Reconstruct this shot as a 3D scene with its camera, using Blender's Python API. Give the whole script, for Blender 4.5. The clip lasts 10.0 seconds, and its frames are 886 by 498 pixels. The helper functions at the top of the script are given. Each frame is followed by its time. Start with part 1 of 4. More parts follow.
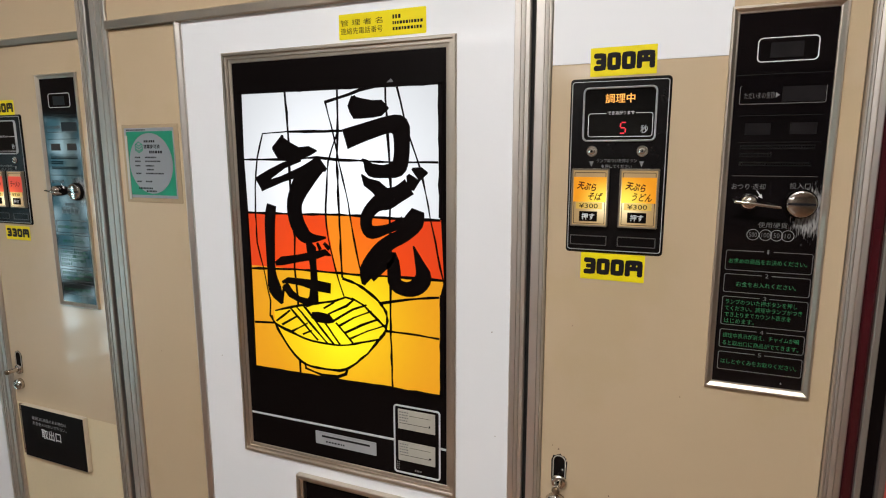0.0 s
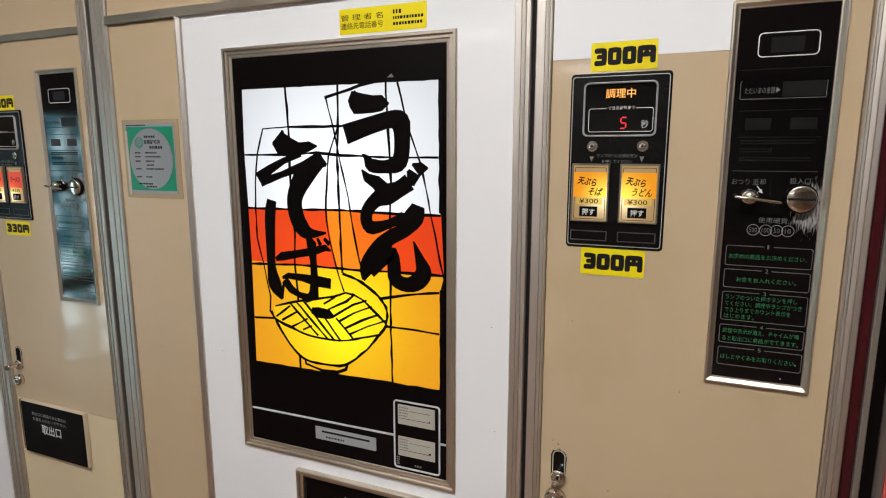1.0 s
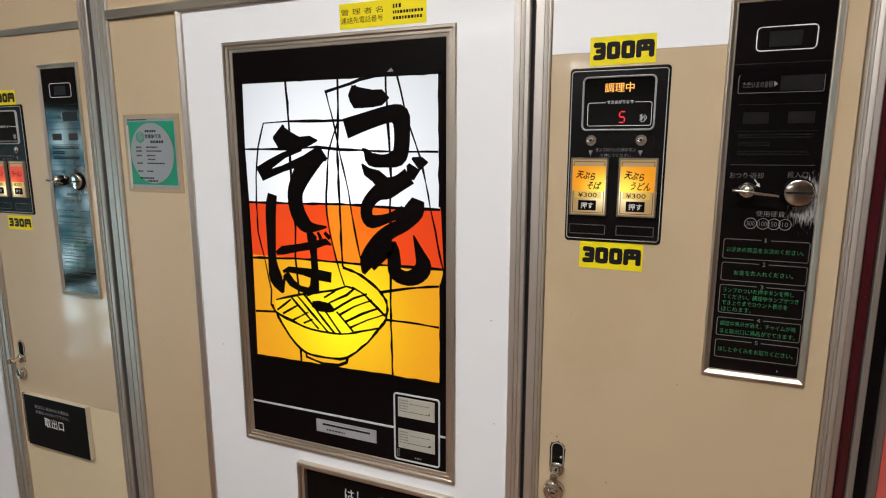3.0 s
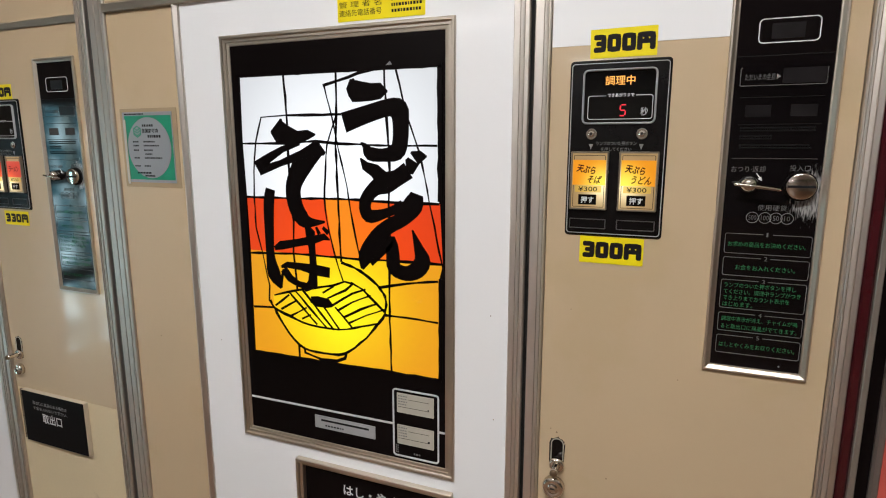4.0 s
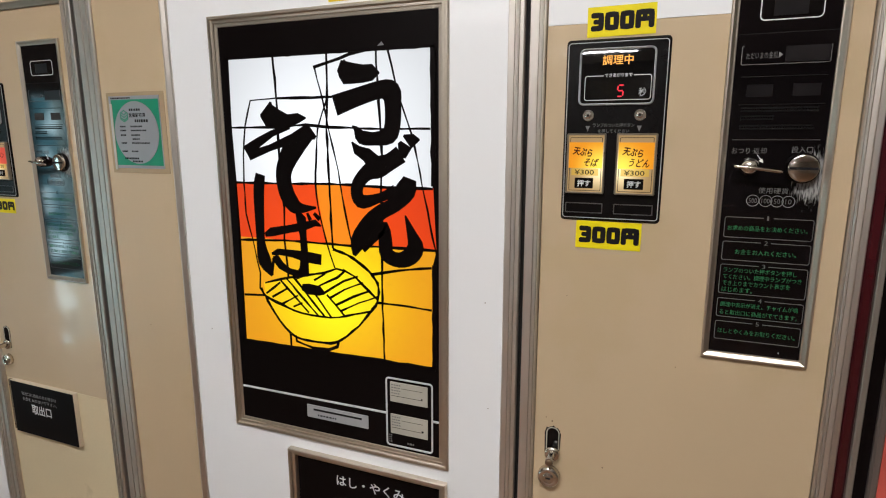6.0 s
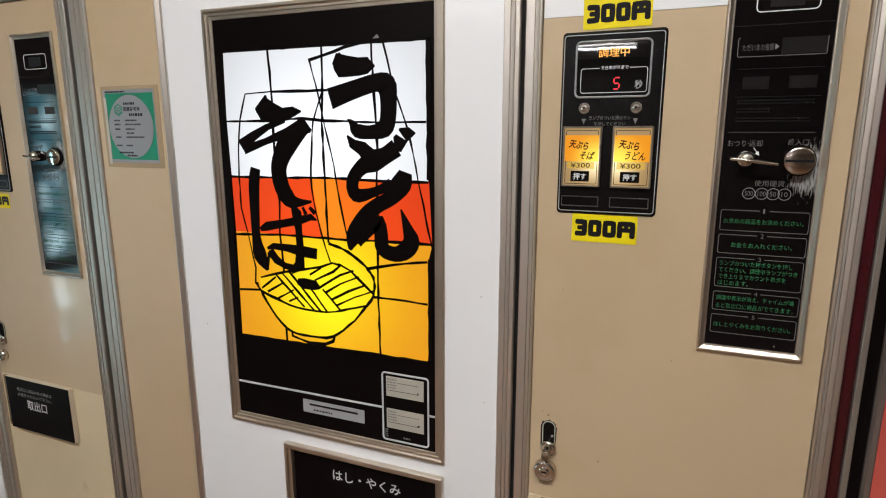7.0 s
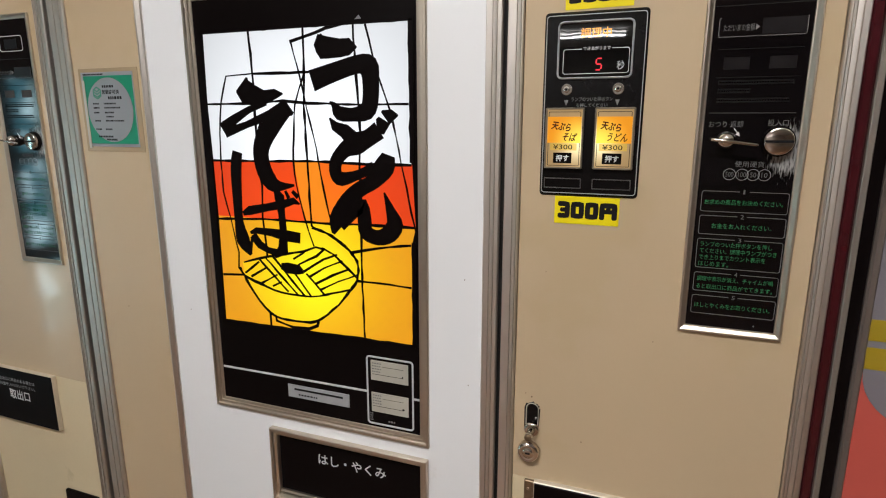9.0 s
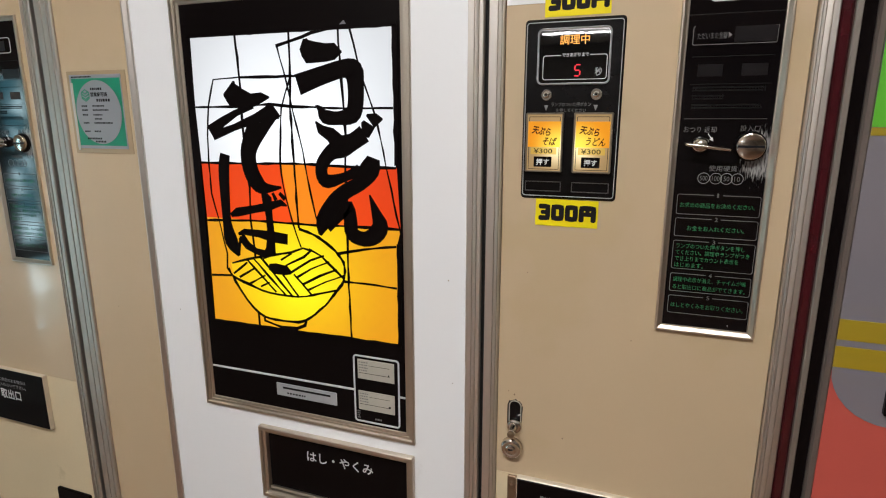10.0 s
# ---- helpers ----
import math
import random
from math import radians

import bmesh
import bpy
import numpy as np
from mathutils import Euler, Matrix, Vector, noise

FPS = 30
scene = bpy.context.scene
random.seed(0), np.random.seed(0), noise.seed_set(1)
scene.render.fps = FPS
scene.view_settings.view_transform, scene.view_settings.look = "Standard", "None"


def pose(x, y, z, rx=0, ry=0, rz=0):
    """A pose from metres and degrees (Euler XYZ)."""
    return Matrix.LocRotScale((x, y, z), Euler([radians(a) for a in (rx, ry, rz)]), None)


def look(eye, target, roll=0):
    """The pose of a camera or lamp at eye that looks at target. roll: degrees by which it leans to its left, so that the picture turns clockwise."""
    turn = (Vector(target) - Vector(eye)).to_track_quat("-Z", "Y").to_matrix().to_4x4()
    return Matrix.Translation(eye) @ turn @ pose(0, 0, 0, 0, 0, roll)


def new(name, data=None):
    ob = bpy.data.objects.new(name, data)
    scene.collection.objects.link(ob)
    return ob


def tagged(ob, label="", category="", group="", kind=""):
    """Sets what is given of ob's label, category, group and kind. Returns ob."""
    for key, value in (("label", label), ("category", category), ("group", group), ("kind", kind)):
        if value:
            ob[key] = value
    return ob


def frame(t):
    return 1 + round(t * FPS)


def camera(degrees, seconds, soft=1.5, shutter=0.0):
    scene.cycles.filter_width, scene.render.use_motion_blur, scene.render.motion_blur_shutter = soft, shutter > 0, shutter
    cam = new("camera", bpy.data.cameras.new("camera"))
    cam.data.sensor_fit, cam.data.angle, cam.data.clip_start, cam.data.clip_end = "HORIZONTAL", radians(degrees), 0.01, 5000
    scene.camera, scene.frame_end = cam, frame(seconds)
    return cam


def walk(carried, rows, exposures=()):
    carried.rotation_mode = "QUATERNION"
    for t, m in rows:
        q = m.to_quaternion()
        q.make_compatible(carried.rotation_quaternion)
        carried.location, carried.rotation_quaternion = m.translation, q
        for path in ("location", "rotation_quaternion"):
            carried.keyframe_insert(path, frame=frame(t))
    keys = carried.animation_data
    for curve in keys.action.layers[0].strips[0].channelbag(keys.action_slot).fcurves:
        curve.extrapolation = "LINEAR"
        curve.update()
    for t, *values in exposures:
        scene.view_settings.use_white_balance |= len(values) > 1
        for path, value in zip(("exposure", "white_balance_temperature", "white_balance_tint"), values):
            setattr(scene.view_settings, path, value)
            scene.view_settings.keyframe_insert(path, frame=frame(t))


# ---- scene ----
cam = camera(75.4, 10.0, soft=1.1)
PATH = [
    (0, (0.339, -0.67, 1.292), (-0.405, 1.158, 0.966), -0.1),
    (0.5, (0.342, -0.669, 1.289), (-0.402, 1.158, 0.962), -0.1),
    (1, (0.339, -0.671, 1.288), (-0.404, 1.156, 0.957), -0.0),
    (1.5, (0.338, -0.673, 1.289), (-0.406, 1.152, 0.953), -0.0),
    (2, (0.339, -0.675, 1.288), (-0.405, 1.15, 0.95), -0.0),
    (2.5, (0.342, -0.676, 1.287), (-0.402, 1.149, 0.946), -0.0),
    (4, (0.341, -0.67, 1.283), (-0.402, 1.152, 0.926), -0.0),
    (4.5, (0.341, -0.668, 1.279), (-0.401, 1.154, 0.92), 0.0),
    (5, (0.342, -0.664, 1.278), (-0.398, 1.158, 0.911), -0.0),
    (5.5, (0.34, -0.658, 1.275), (-0.396, 1.163, 0.898), -0.0),
    (7, (0.342, -0.653, 1.268), (-0.383, 1.169, 0.874), 0.0),
    (7.5, (0.346, -0.65, 1.266), (-0.374, 1.172, 0.863), 0.0),
    (8, (0.348, -0.65, 1.265), (-0.364, 1.173, 0.853), 0.0),
    (8.5, (0.348, -0.649, 1.262), (-0.353, 1.176, 0.841), 0.0),
    (9, (0.35, -0.65, 1.26), (-0.341, 1.177, 0.83), 0.0),
    (9.5, (0.357, -0.652, 1.263), (-0.325, 1.176, 0.821), -0.0),
    (10, (0.366, -0.657, 1.27), (-0.305, 1.174, 0.825), 0.0),
]
walk(cam, [(t, look(eye, target, roll)) for t, eye, target, roll in PATH])

# ---- world, sun and lamps ----
world = bpy.data.worlds.new("world")
scene.world = world
world.use_nodes = True
wn = world.node_tree.nodes
sky = wn.new("ShaderNodeTexSky")
sky.sky_type, sky.sun_disc = "NISHITA", False
sky.sun_elevation, sky.sun_rotation = radians(48), radians(250)
world.node_tree.links.new(sky.outputs[0], wn["Background"].inputs[0])
wn["Background"].inputs[1].default_value = 0.12


def lamp(name, kind, m, energy, colour, size=(0.1, 0.1)):
    data = bpy.data.lights.new(name, kind)
    data.energy, data.color = energy, colour
    if kind == "AREA":
        data.shape, data.size, data.size_y = "RECTANGLE", size[0], size[1]
    ob = new(name, data)
    ob.matrix_world = m
    return ob


sun = lamp("sun", "SUN", look((-8, -5, 9), (-4, -2, 0)), 3.0, (1.0, 0.95, 0.88))
sun.data.angle = radians(0.5)
LAMP_ROW = [(-1.5, -1.35, 1.0), (0.16, -1.36, 47.0), (1.9, -1.35, 0.6), (-0.9, -9.0, 70.0), (-2.0, -5.6, 40.0)]
for lx, ly, power in LAMP_ROW:
    lamp("tube_light", "AREA", pose(lx, ly, 2.575), power, (0.985, 0.985, 0.985), (1.15, 0.09))
    lamp("tube_light_up", "AREA", pose(lx, ly, 2.585, 180), power * 0.4, (0.985, 0.985, 0.985), (1.15, 0.09))


# ---- materials ----
def material(name, colour, rough=0.5, metal=0.0, vary=0.08, scale=6.0, grain=0.0, bump=0.0, coat=0.0, dirt=None, stretch=(1, 1, 1), spec=0.5):
    """Principled surface: a broad mottling and a fine grain on colour and roughness, and a slight relief."""
    m = bpy.data.materials.new(name)
    m.use_nodes = True
    n, l = m.node_tree.nodes, m.node_tree.links
    p = n["Principled BSDF"]
    tc = n.new("ShaderNodeTexCoord")
    mp = n.new("ShaderNodeMapping")
    mp.inputs["Scale"].default_value = stretch
    l.new(tc.outputs["Object"], mp.inputs[0])
    big, fine = n.new("ShaderNodeTexNoise"), n.new("ShaderNodeTexNoise")
    big.inputs["Scale"].default_value, big.inputs["Detail"].default_value = scale, 5
    fine.inputs["Scale"].default_value, fine.inputs["Detail"].default_value = scale * 45, 3
    l.new(mp.outputs[0], big.inputs["Vector"])
    l.new(mp.outputs[0], fine.inputs["Vector"])
    add = n.new("ShaderNodeMath")
    add.operation = "MULTIPLY_ADD"
    l.new(fine.outputs[0], add.inputs[0])
    add.inputs[1].default_value = grain
    l.new(big.outputs[0], add.inputs[2])
    ramp = n.new("ShaderNodeMapRange")
    ramp.inputs["From Min"].default_value, ramp.inputs["From Max"].default_value = 0.3, 0.7 + grain
    ramp.inputs["To Min"].default_value, ramp.inputs["To Max"].default_value = 1 - vary, 1 + vary
    l.new(add.outputs[0], ramp.inputs[0])
    mul = n.new("ShaderNodeMixRGB")
    mul.blend_type, mul.inputs[0].default_value = "MULTIPLY", 1.0
    mul.inputs[1].default_value = (*colour, 1)
    l.new(ramp.outputs[0], mul.inputs[2])
    out = mul.outputs[0]
    if dirt:
        spots = n.new("ShaderNodeTexNoise")
        spots.inputs["Scale"].default_value, spots.inputs["Detail"].default_value = dirt[1], 8
        l.new(tc.outputs["Object"], spots.inputs["Vector"])
        cut = n.new("ShaderNodeMapRange")
        cut.inputs["From Min"].default_value, cut.inputs["From Max"].default_value = dirt[2], dirt[2] + 0.06
        cut.inputs["To Max"].default_value = dirt[3]
        l.new(spots.outputs[0], cut.inputs[0])
        mix = n.new("ShaderNodeMixRGB")
        l.new(cut.outputs[0], mix.inputs[0])
        l.new(out, mix.inputs[1])
        mix.inputs[2].default_value = (*dirt[0], 1)
        out = mix.outputs[0]
    l.new(out, p.inputs["Base Color"])
    rr = n.new("ShaderNodeMapRange")
    rr.inputs["To Min"].default_value, rr.inputs["To Max"].default_value = rough * 0.8, rough * 1.2
    l.new(big.outputs[0], rr.inputs[0])
    l.new(rr.outputs[0], p.inputs["Roughness"])
    p.inputs["Metallic"].default_value = metal
    p.inputs["Specular IOR Level"].default_value = spec
    p.inputs["Coat Weight"].default_value = coat
    p.inputs["Coat Roughness"].default_value = 0.065
    if bump:
        b = n.new("ShaderNodeBump")
        b.inputs["Strength"].default_value, b.inputs["Distance"].default_value = bump, 0.002
        l.new(add.outputs[0], b.inputs["Height"])
        l.new(b.outputs[0], p.inputs["Normal"])
    return m


def lit(name, colour, strength, centre=None, reach=0.3, low=0.6, hue=None):
    """Lit acrylic: it shines brightest before the lamp that stands behind it; hue is its colour there."""
    m = bpy.data.materials.new(name)
    m.use_nodes = True
    n, l = m.node_tree.nodes, m.node_tree.links
    p = n["Principled BSDF"]
    p.inputs["Base Color"].default_value = (*[c * 0.05 for c in colour], 1)
    p.inputs["Roughness"].default_value = 0.3
    p.inputs["Emission Color"].default_value = (*colour, 1)
    p.inputs["Emission Strength"].default_value = strength
    if centre:
        tc = n.new("ShaderNodeTexCoord")
        d = n.new("ShaderNodeVectorMath")
        d.operation = "DISTANCE"
        l.new(tc.outputs["Object"], d.inputs[0])
        d.inputs[1].default_value = centre
        fall = n.new("ShaderNodeMapRange")
        fall.interpolation_type = "SMOOTHSTEP"
        fall.inputs["From Min"].default_value, fall.inputs["From Max"].default_value = 0.0, reach
        fall.inputs["To Min"].default_value, fall.inputs["To Max"].default_value = strength, strength * low
        l.new(d.outputs["Value"], fall.inputs[0])
        l.new(fall.outputs[0], p.inputs["Emission Strength"])
        if hue:
            mix = n.new("ShaderNodeMixRGB")
            back = n.new("ShaderNodeMapRange")
            back.interpolation_type = "SMOOTHSTEP"
            back.inputs["From Max"].default_value = reach * 0.8
            l.new(d.outputs["Value"], back.inputs[0])
            l.new(back.outputs[0], mix.inputs[0])
            mix.inputs[1].default_value, mix.inputs[2].default_value = (*hue, 1), (*colour, 1)
            l.new(mix.outputs[0], p.inputs["Emission Color"])
    return m


BEIGE = material("beige_enamel", (0.512, 0.389, 0.249), 0.34, vary=0.045, scale=3.5, grain=0.12, bump=0.03, coat=0.4, dirt=((0.45, 0.34, 0.185), 5, 0.54, 0.3))
CREAM = material("cream_enamel", (0.65, 0.535, 0.345), 0.4, vary=0.07, scale=5, grain=0.3, bump=0.16, coat=0.15, dirt=((0.42, 0.33, 0.19), 14, 0.66, 0.4))
WHITE = material("white_enamel", (0.83, 0.825, 0.83), 0.36, vary=0.02, scale=4, grain=0.1, bump=0.03, coat=0.2, dirt=((0.55, 0.5, 0.44), 16, 0.74, 0.4))
ALU = material("brushed_aluminium", (0.73, 0.675, 0.615), 0.44, 1.0, vary=0.1, scale=5, grain=0.3, bump=0.04, stretch=(1, 1, 0.06))
ALU_FLAT = material("satin_aluminium", (0.62, 0.55, 0.46), 0.40, 1.0, vary=0.08, scale=7, grain=0.3, bump=0.04)
CHROME = material("worn_chrome", (0.70, 0.65, 0.59), 0.14, 1.0, vary=0.12, scale=40, grain=0.2, bump=0.03)
BLACK = material("black_acrylic", (0.005, 0.004, 0.004), 0.035, vary=0.2, scale=8, grain=0.1, spec=0.2)
BLACK_SATIN = material("black_film", (0.004, 0.0026, 0.0026), 0.3, vary=0.15, scale=8, grain=0.1, spec=0.07)
# black of plinths and chipped paint; also paints the shade in the gaps
BLACK_AND_SHADE = material("black_and_gap_shade", (0.010, 0.008, 0.007), 0.7, vary=0.25, scale=12, grain=0.2, spec=0.15)
INK = material("black_ink", (0.010, 0.009, 0.010), 0.45, spec=0.12, vary=0.1, scale=30)
PRINT = material("white_print", (0.62, 0.62, 0.62), 0.5, spec=0.15, vary=0.12, scale=60)
PRINT_GREY = material("worn_grey_print", (0.19, 0.186, 0.182), 0.5, spec=0.15, vary=0.25, scale=80, grain=0.4)
PRINT_WORN = material("worn_pale_print", (0.105, 0.101, 0.099), 0.5, spec=0.15, vary=0.35, scale=90, grain=0.5)
PRINT_MID = material("dull_grey_print", (0.04, 0.0385, 0.037), 0.5, spec=0.15, vary=0.35, scale=90, grain=0.5)
PRINT_DIM = material("faded_dark_print", (0.0062, 0.0060, 0.0058), 0.5, spec=0.15, vary=0.3, scale=80, grain=0.4)
YELLOW = material("yellow_sticker", (0.80, 0.655, 0.006), 0.42, spec=0.3, vary=0.05, scale=20, grain=0.1)
PAPER = material("aged_paper_label", (0.43, 0.40, 0.335), 0.6, vary=0.1, scale=25, grain=0.3, dirt=((0.3, 0.24, 0.16), 30, 0.62, 0.4))
GREEN = material("green_print", (0.006, 0.215, 0.115), 0.35, vary=0.06, scale=20, grain=0.1)
GREY_PLATE = material("silver_grey_plate", (0.28, 0.28, 0.295), 0.35, 0.2, vary=0.06, scale=15, grain=0.3)
POUCH = material("yellowed_plastic_pouch", (0.38, 0.285, 0.178), 0.18, vary=0.05, scale=12, coat=0.5)
CORD = material("dark_red_brush_ink", (0.06, 0.005, 0.004), 0.5, spec=0.12, vary=0.1, scale=30)
DULL_POST = material("dull_grey_post", (0.34, 0.295, 0.255), 0.42, 0.7, vary=0.12, scale=5, grain=0.3, stretch=(1, 1, 0.06))
DARK_POST = material("dark_brown_post", (0.17, 0.135, 0.115), 0.45, 0.5, vary=0.15, scale=5, grain=0.3, stretch=(1, 1, 0.06))
MAROON = material("maroon_enamel", (0.046, 0.0042, 0.0070), 0.25, vary=0.12, scale=6, coat=0.4)
CORAL = material("coral_red_enamel", (0.47, 0.080, 0.060), 0.45, vary=0.05, scale=5, grain=0.1)
LAVENDER = material("lavender_grey_film", (0.175, 0.158, 0.175), 0.45, vary=0.05, scale=5, grain=0.1)
MUSTARD = material("mustard_stripe", (0.31, 0.215, 0.012), 0.45, vary=0.06, scale=9, grain=0.2)
LEAFGREEN = material("green_film", (0.10, 0.42, 0.03), 0.4, vary=0.06, scale=9)
FLOOR_M = material("brown_vinyl_floor", (0.19, 0.10, 0.052), 0.35, vary=0.2, scale=3, grain=0.2, bump=0.03)
# wall colour is darkened so the unseen room reflects dim in black panels
WALL_M = material("shade_darkened_wall", (0.22, 0.19, 0.155), 0.8, vary=0.05, scale=3, grain=0.2, bump=0.1)
CEIL_M = material("white_ceiling_board", (0.74, 0.73, 0.71), 0.85, vary=0.04, scale=3, grain=0.3, bump=0.1)
GROUND_M = material("pale_concrete", (0.36, 0.36, 0.35), 0.85, vary=0.15, scale=1.5, grain=0.3, bump=0.1)

BULB = (-0.085, 0.0, 1.06)
GLOW_WHITE = lit("lit_white_acrylic", (0.93, 0.96, 1.0), 1.18, (-0.09, 0, 1.24), 0.25, 0.56)
GLOW_RED = lit("lit_red_acrylic", (0.78, 0.050, 0.008), 1.0, (-0.09, 0, 1.12), 0.28, 0.85, (0.95, 0.08, 0.008))
GLOW_ORANGE = lit("lit_orange_acrylic", (0.93, 0.125, 0.008), 1.0, (-0.07, 0, 1.12), 0.2, 0.85, (1.0, 0.2, 0.008))
GLOW_AMBER_ORANGE = lit("lit_amber_orange_acrylic", (0.98, 0.27, 0.012), 1.0, BULB, 0.3, 0.9)
GLOW_AMBER = lit("lit_amber_acrylic", (0.86, 0.36, 0.012), 1.02, BULB, 0.20, 0.9, (1.0, 0.62, 0.01))
GLOW_YELLOW = lit("lit_yellow_acrylic", (0.98, 0.60, 0.008), 1.05, (-0.085, 0, 1.045), 0.15, 0.9, (1.0, 0.92, 0.012))
DAYLIGHT = lit("bright_daylight", (0.62, 0.86, 1.0), 13.0)


def hazy(m):
    """Bright hazy shapes of the street outside."""
    n, l = m.node_tree.nodes, m.node_tree.links
    tc, no, mix = n.new("ShaderNodeTexCoord"), n.new("ShaderNodeTexNoise"), n.new("ShaderNodeMixRGB")
    no.inputs["Scale"].default_value, no.inputs["Detail"].default_value = 7.0, 4
    cut = n.new("ShaderNodeMapRange")
    cut.inputs["From Min"].default_value, cut.inputs["From Max"].default_value = 0.50, 0.56
    shift = n.new("ShaderNodeMapping")
    shift.inputs["Location"].default_value, shift.inputs["Scale"].default_value = (0.0, 3.7, 1.9), (1, 1.6, 0.8)
    l.new(tc.outputs["Object"], shift.inputs[0])
    l.new(shift.outputs[0], no.inputs["Vector"])
    l.new(no.outputs[0], cut.inputs[0])
    l.new(cut.outputs[0], mix.inputs[0])
    mix.inputs[1].default_value, mix.inputs[2].default_value = (0.025, 0.11, 0.145, 1), (0.62, 0.90, 1.0, 1)
    l.new(mix.outputs[0], n["Principled BSDF"].inputs["Emission Color"])


hazy(DAYLIGHT)
LED_RED = lit("red_led", (1.0, 0.03, 0.05), 1.1)
LED_AMBER = lit("amber_led", (1.0, 0.42, 0.08), 1.5)
GREEN_PRINT = material("green_lettering", (0.022, 0.138, 0.053), 0.5, spec=0.15, vary=0.25, scale=90)


# ---- mesh helpers ----
MM = 0.001


def part(name, bm, mat_, parent=None, label="", smooth=False):
    """Links a bmesh as one mesh object, under a thing or a part."""
    bmesh.ops.recalc_face_normals(bm, faces=bm.faces[:])
    me = bpy.data.meshes.new(name)
    bm.to_mesh(me)
    bm.free()
    me.materials.append(mat_)
    if smooth:
        for f in me.polygons:
            f.use_smooth = True
    ob = new(name, me)
    if parent:
        ob.parent = parent
    if label:
        ob["label"] = label
    return ob


def thing(name, x, y, z, label, category, group="", kind=""):
    ob = new(name)
    ob.location = (x, y, z)
    ob.empty_display_size = 0.1
    return tagged(ob, label, category, group, kind)


def rings(bm, loops, cap_first=False, cap_last=True):
    """Bridges closed loops of equal length, one after another."""
    vs = [[bm.verts.new(p) for p in loop] for loop in loops]
    for a, b in zip(vs, vs[1:]):
        for i in range(len(a)):
            j = (i + 1) % len(a)
            bm.faces.new((a[i], a[j], b[j], b[i]))
    if cap_first:
        bm.faces.new(vs[0])
    if cap_last:
        bm.faces.new(vs[-1])
    return bm


def rounded(x0, z0, x1, z1, r, y, steps=4):
    """A rounded rectangle in an upright plane."""
    r = max(0.00005, min(r, (x1 - x0) / 2 - 1e-5, (z1 - z0) / 2 - 1e-5))
    pts = []
    for cx, cz, a0 in ((x1 - r, z1 - r, 0), (x0 + r, z1 - r, 90), (x0 + r, z0 + r, 180), (x1 - r, z0 + r, 270)):
        for k in range(steps + 1):
            a = radians(a0 + 90 * k / steps)
            pts.append((cx + r * math.cos(a), y, cz + r * math.sin(a)))
    return pts


def plate(x0, z0, x1, z1, front, back, r=0.001, edge=0.0006, steps=3):
    """A plate with rounded corners and a softened front edge; front is towards the viewer."""
    return rings(bmesh.new(), [rounded(x0, z0, x1, z1, r, back, steps), rounded(x0, z0, x1, z1, r, front + edge, steps),
                               rounded(x0 + edge, z0 + edge, x1 - edge, z1 - edge, max(r - edge, 0.0001), front, steps)], True, True)


def moulding(x0, z0, x1, z1, profile, r=0.0001, steps=1):
    """A mitred frame: profile gives (inset, y) from its outer foot to its inner foot."""
    return rings(bmesh.new(), [rounded(x0 + d, z0 + d, x1 - d, z1 - d, max(r - d, 0.0001), y, steps) for d, y in profile], False, False)


def upright(profile, z0, z1):
    """A post of the given (x, y) section."""
    return rings(bmesh.new(), [[(x, y, z) for x, y in profile] for z in (z0, z1)], True, True)


def level(profile, x0, x1):
    """A rail of the given (y, z) section."""
    return rings(bmesh.new(), [[(x, y, z) for y, z in profile] for x in (x0, x1)], True, True)


def ribbon(bm, pts, y, depth, closed=False):
    """A flat stroke through (x, z, width) points with mitred turns."""
    n = len(pts)
    rows = []
    for i, (x, z, w) in enumerate(pts):
        a = pts[i - 1] if (i or closed) else pts[0]
        b = pts[(i + 1) % n] if (i < n - 1 or closed) else pts[-1]
        d1 = Vector((x - a[0], z - a[1]))
        d2 = Vector((b[0] - x, b[1] - z))
        d1, d2 = (d1 if d1.length > 1e-9 else d2), (d2 if d2.length > 1e-9 else d1)
        d1, d2 = d1.normalized(), d2.normalized()
        t = (d1 + d2)
        t = t.normalized() if t.length > 0.2 else d2
        side = Vector((-t.y, t.x)) * (w / 2) / max(0.6, t.dot(d2))
        rows.append([(x + side.x, y, z + side.y), (x - side.x, y, z - side.y), (x - side.x, y + depth, z - side.y), (x + side.x, y + depth, z + side.y)])
    vs = [[bm.verts.new(p) for p in row] for row in rows]
    pairs = list(zip(vs, vs[1:])) + ([(vs[-1], vs[0])] if closed else [])
    for a, b in pairs:
        for k in range(4):
            bm.faces.new((a[k], a[(k + 1) % 4], b[(k + 1) % 4], b[k]))
    if not closed:
        bm.faces.new(vs[0])
        bm.faces.new(vs[-1])
    return bm


def outline(x0, z0, x1, z1, r, w, y, depth=0.0004):
    """A printed or raised line round a rounded rectangle."""
    return ribbon(bmesh.new(), [(p[0], p[2], w) for p in rounded(x0, z0, x1, z1, r, y)], y, depth, True)


def brushed(pts):
    """Bends a brush stroke smoothly through its points; short dabs stay as cut."""
    if len(pts) < 7:
        return pts
    out = []
    for i in range(len(pts) - 1):
        p0, p1, p2, p3 = (Vector(pts[max(0, min(len(pts) - 1, i + k))]) for k in (-1, 0, 1, 2))
        for f in (0.0, 0.34, 0.67):
            v = 0.5 * (2 * p1 + (p2 - p0) * f + (2 * p0 - 5 * p1 + 4 * p2 - p3) * f * f + (3 * p1 - p0 - 3 * p2 + p3) * f ** 3)
            out.append((v.x, v.y, max(1.0, v.z)))
    return out + [pts[-1]]


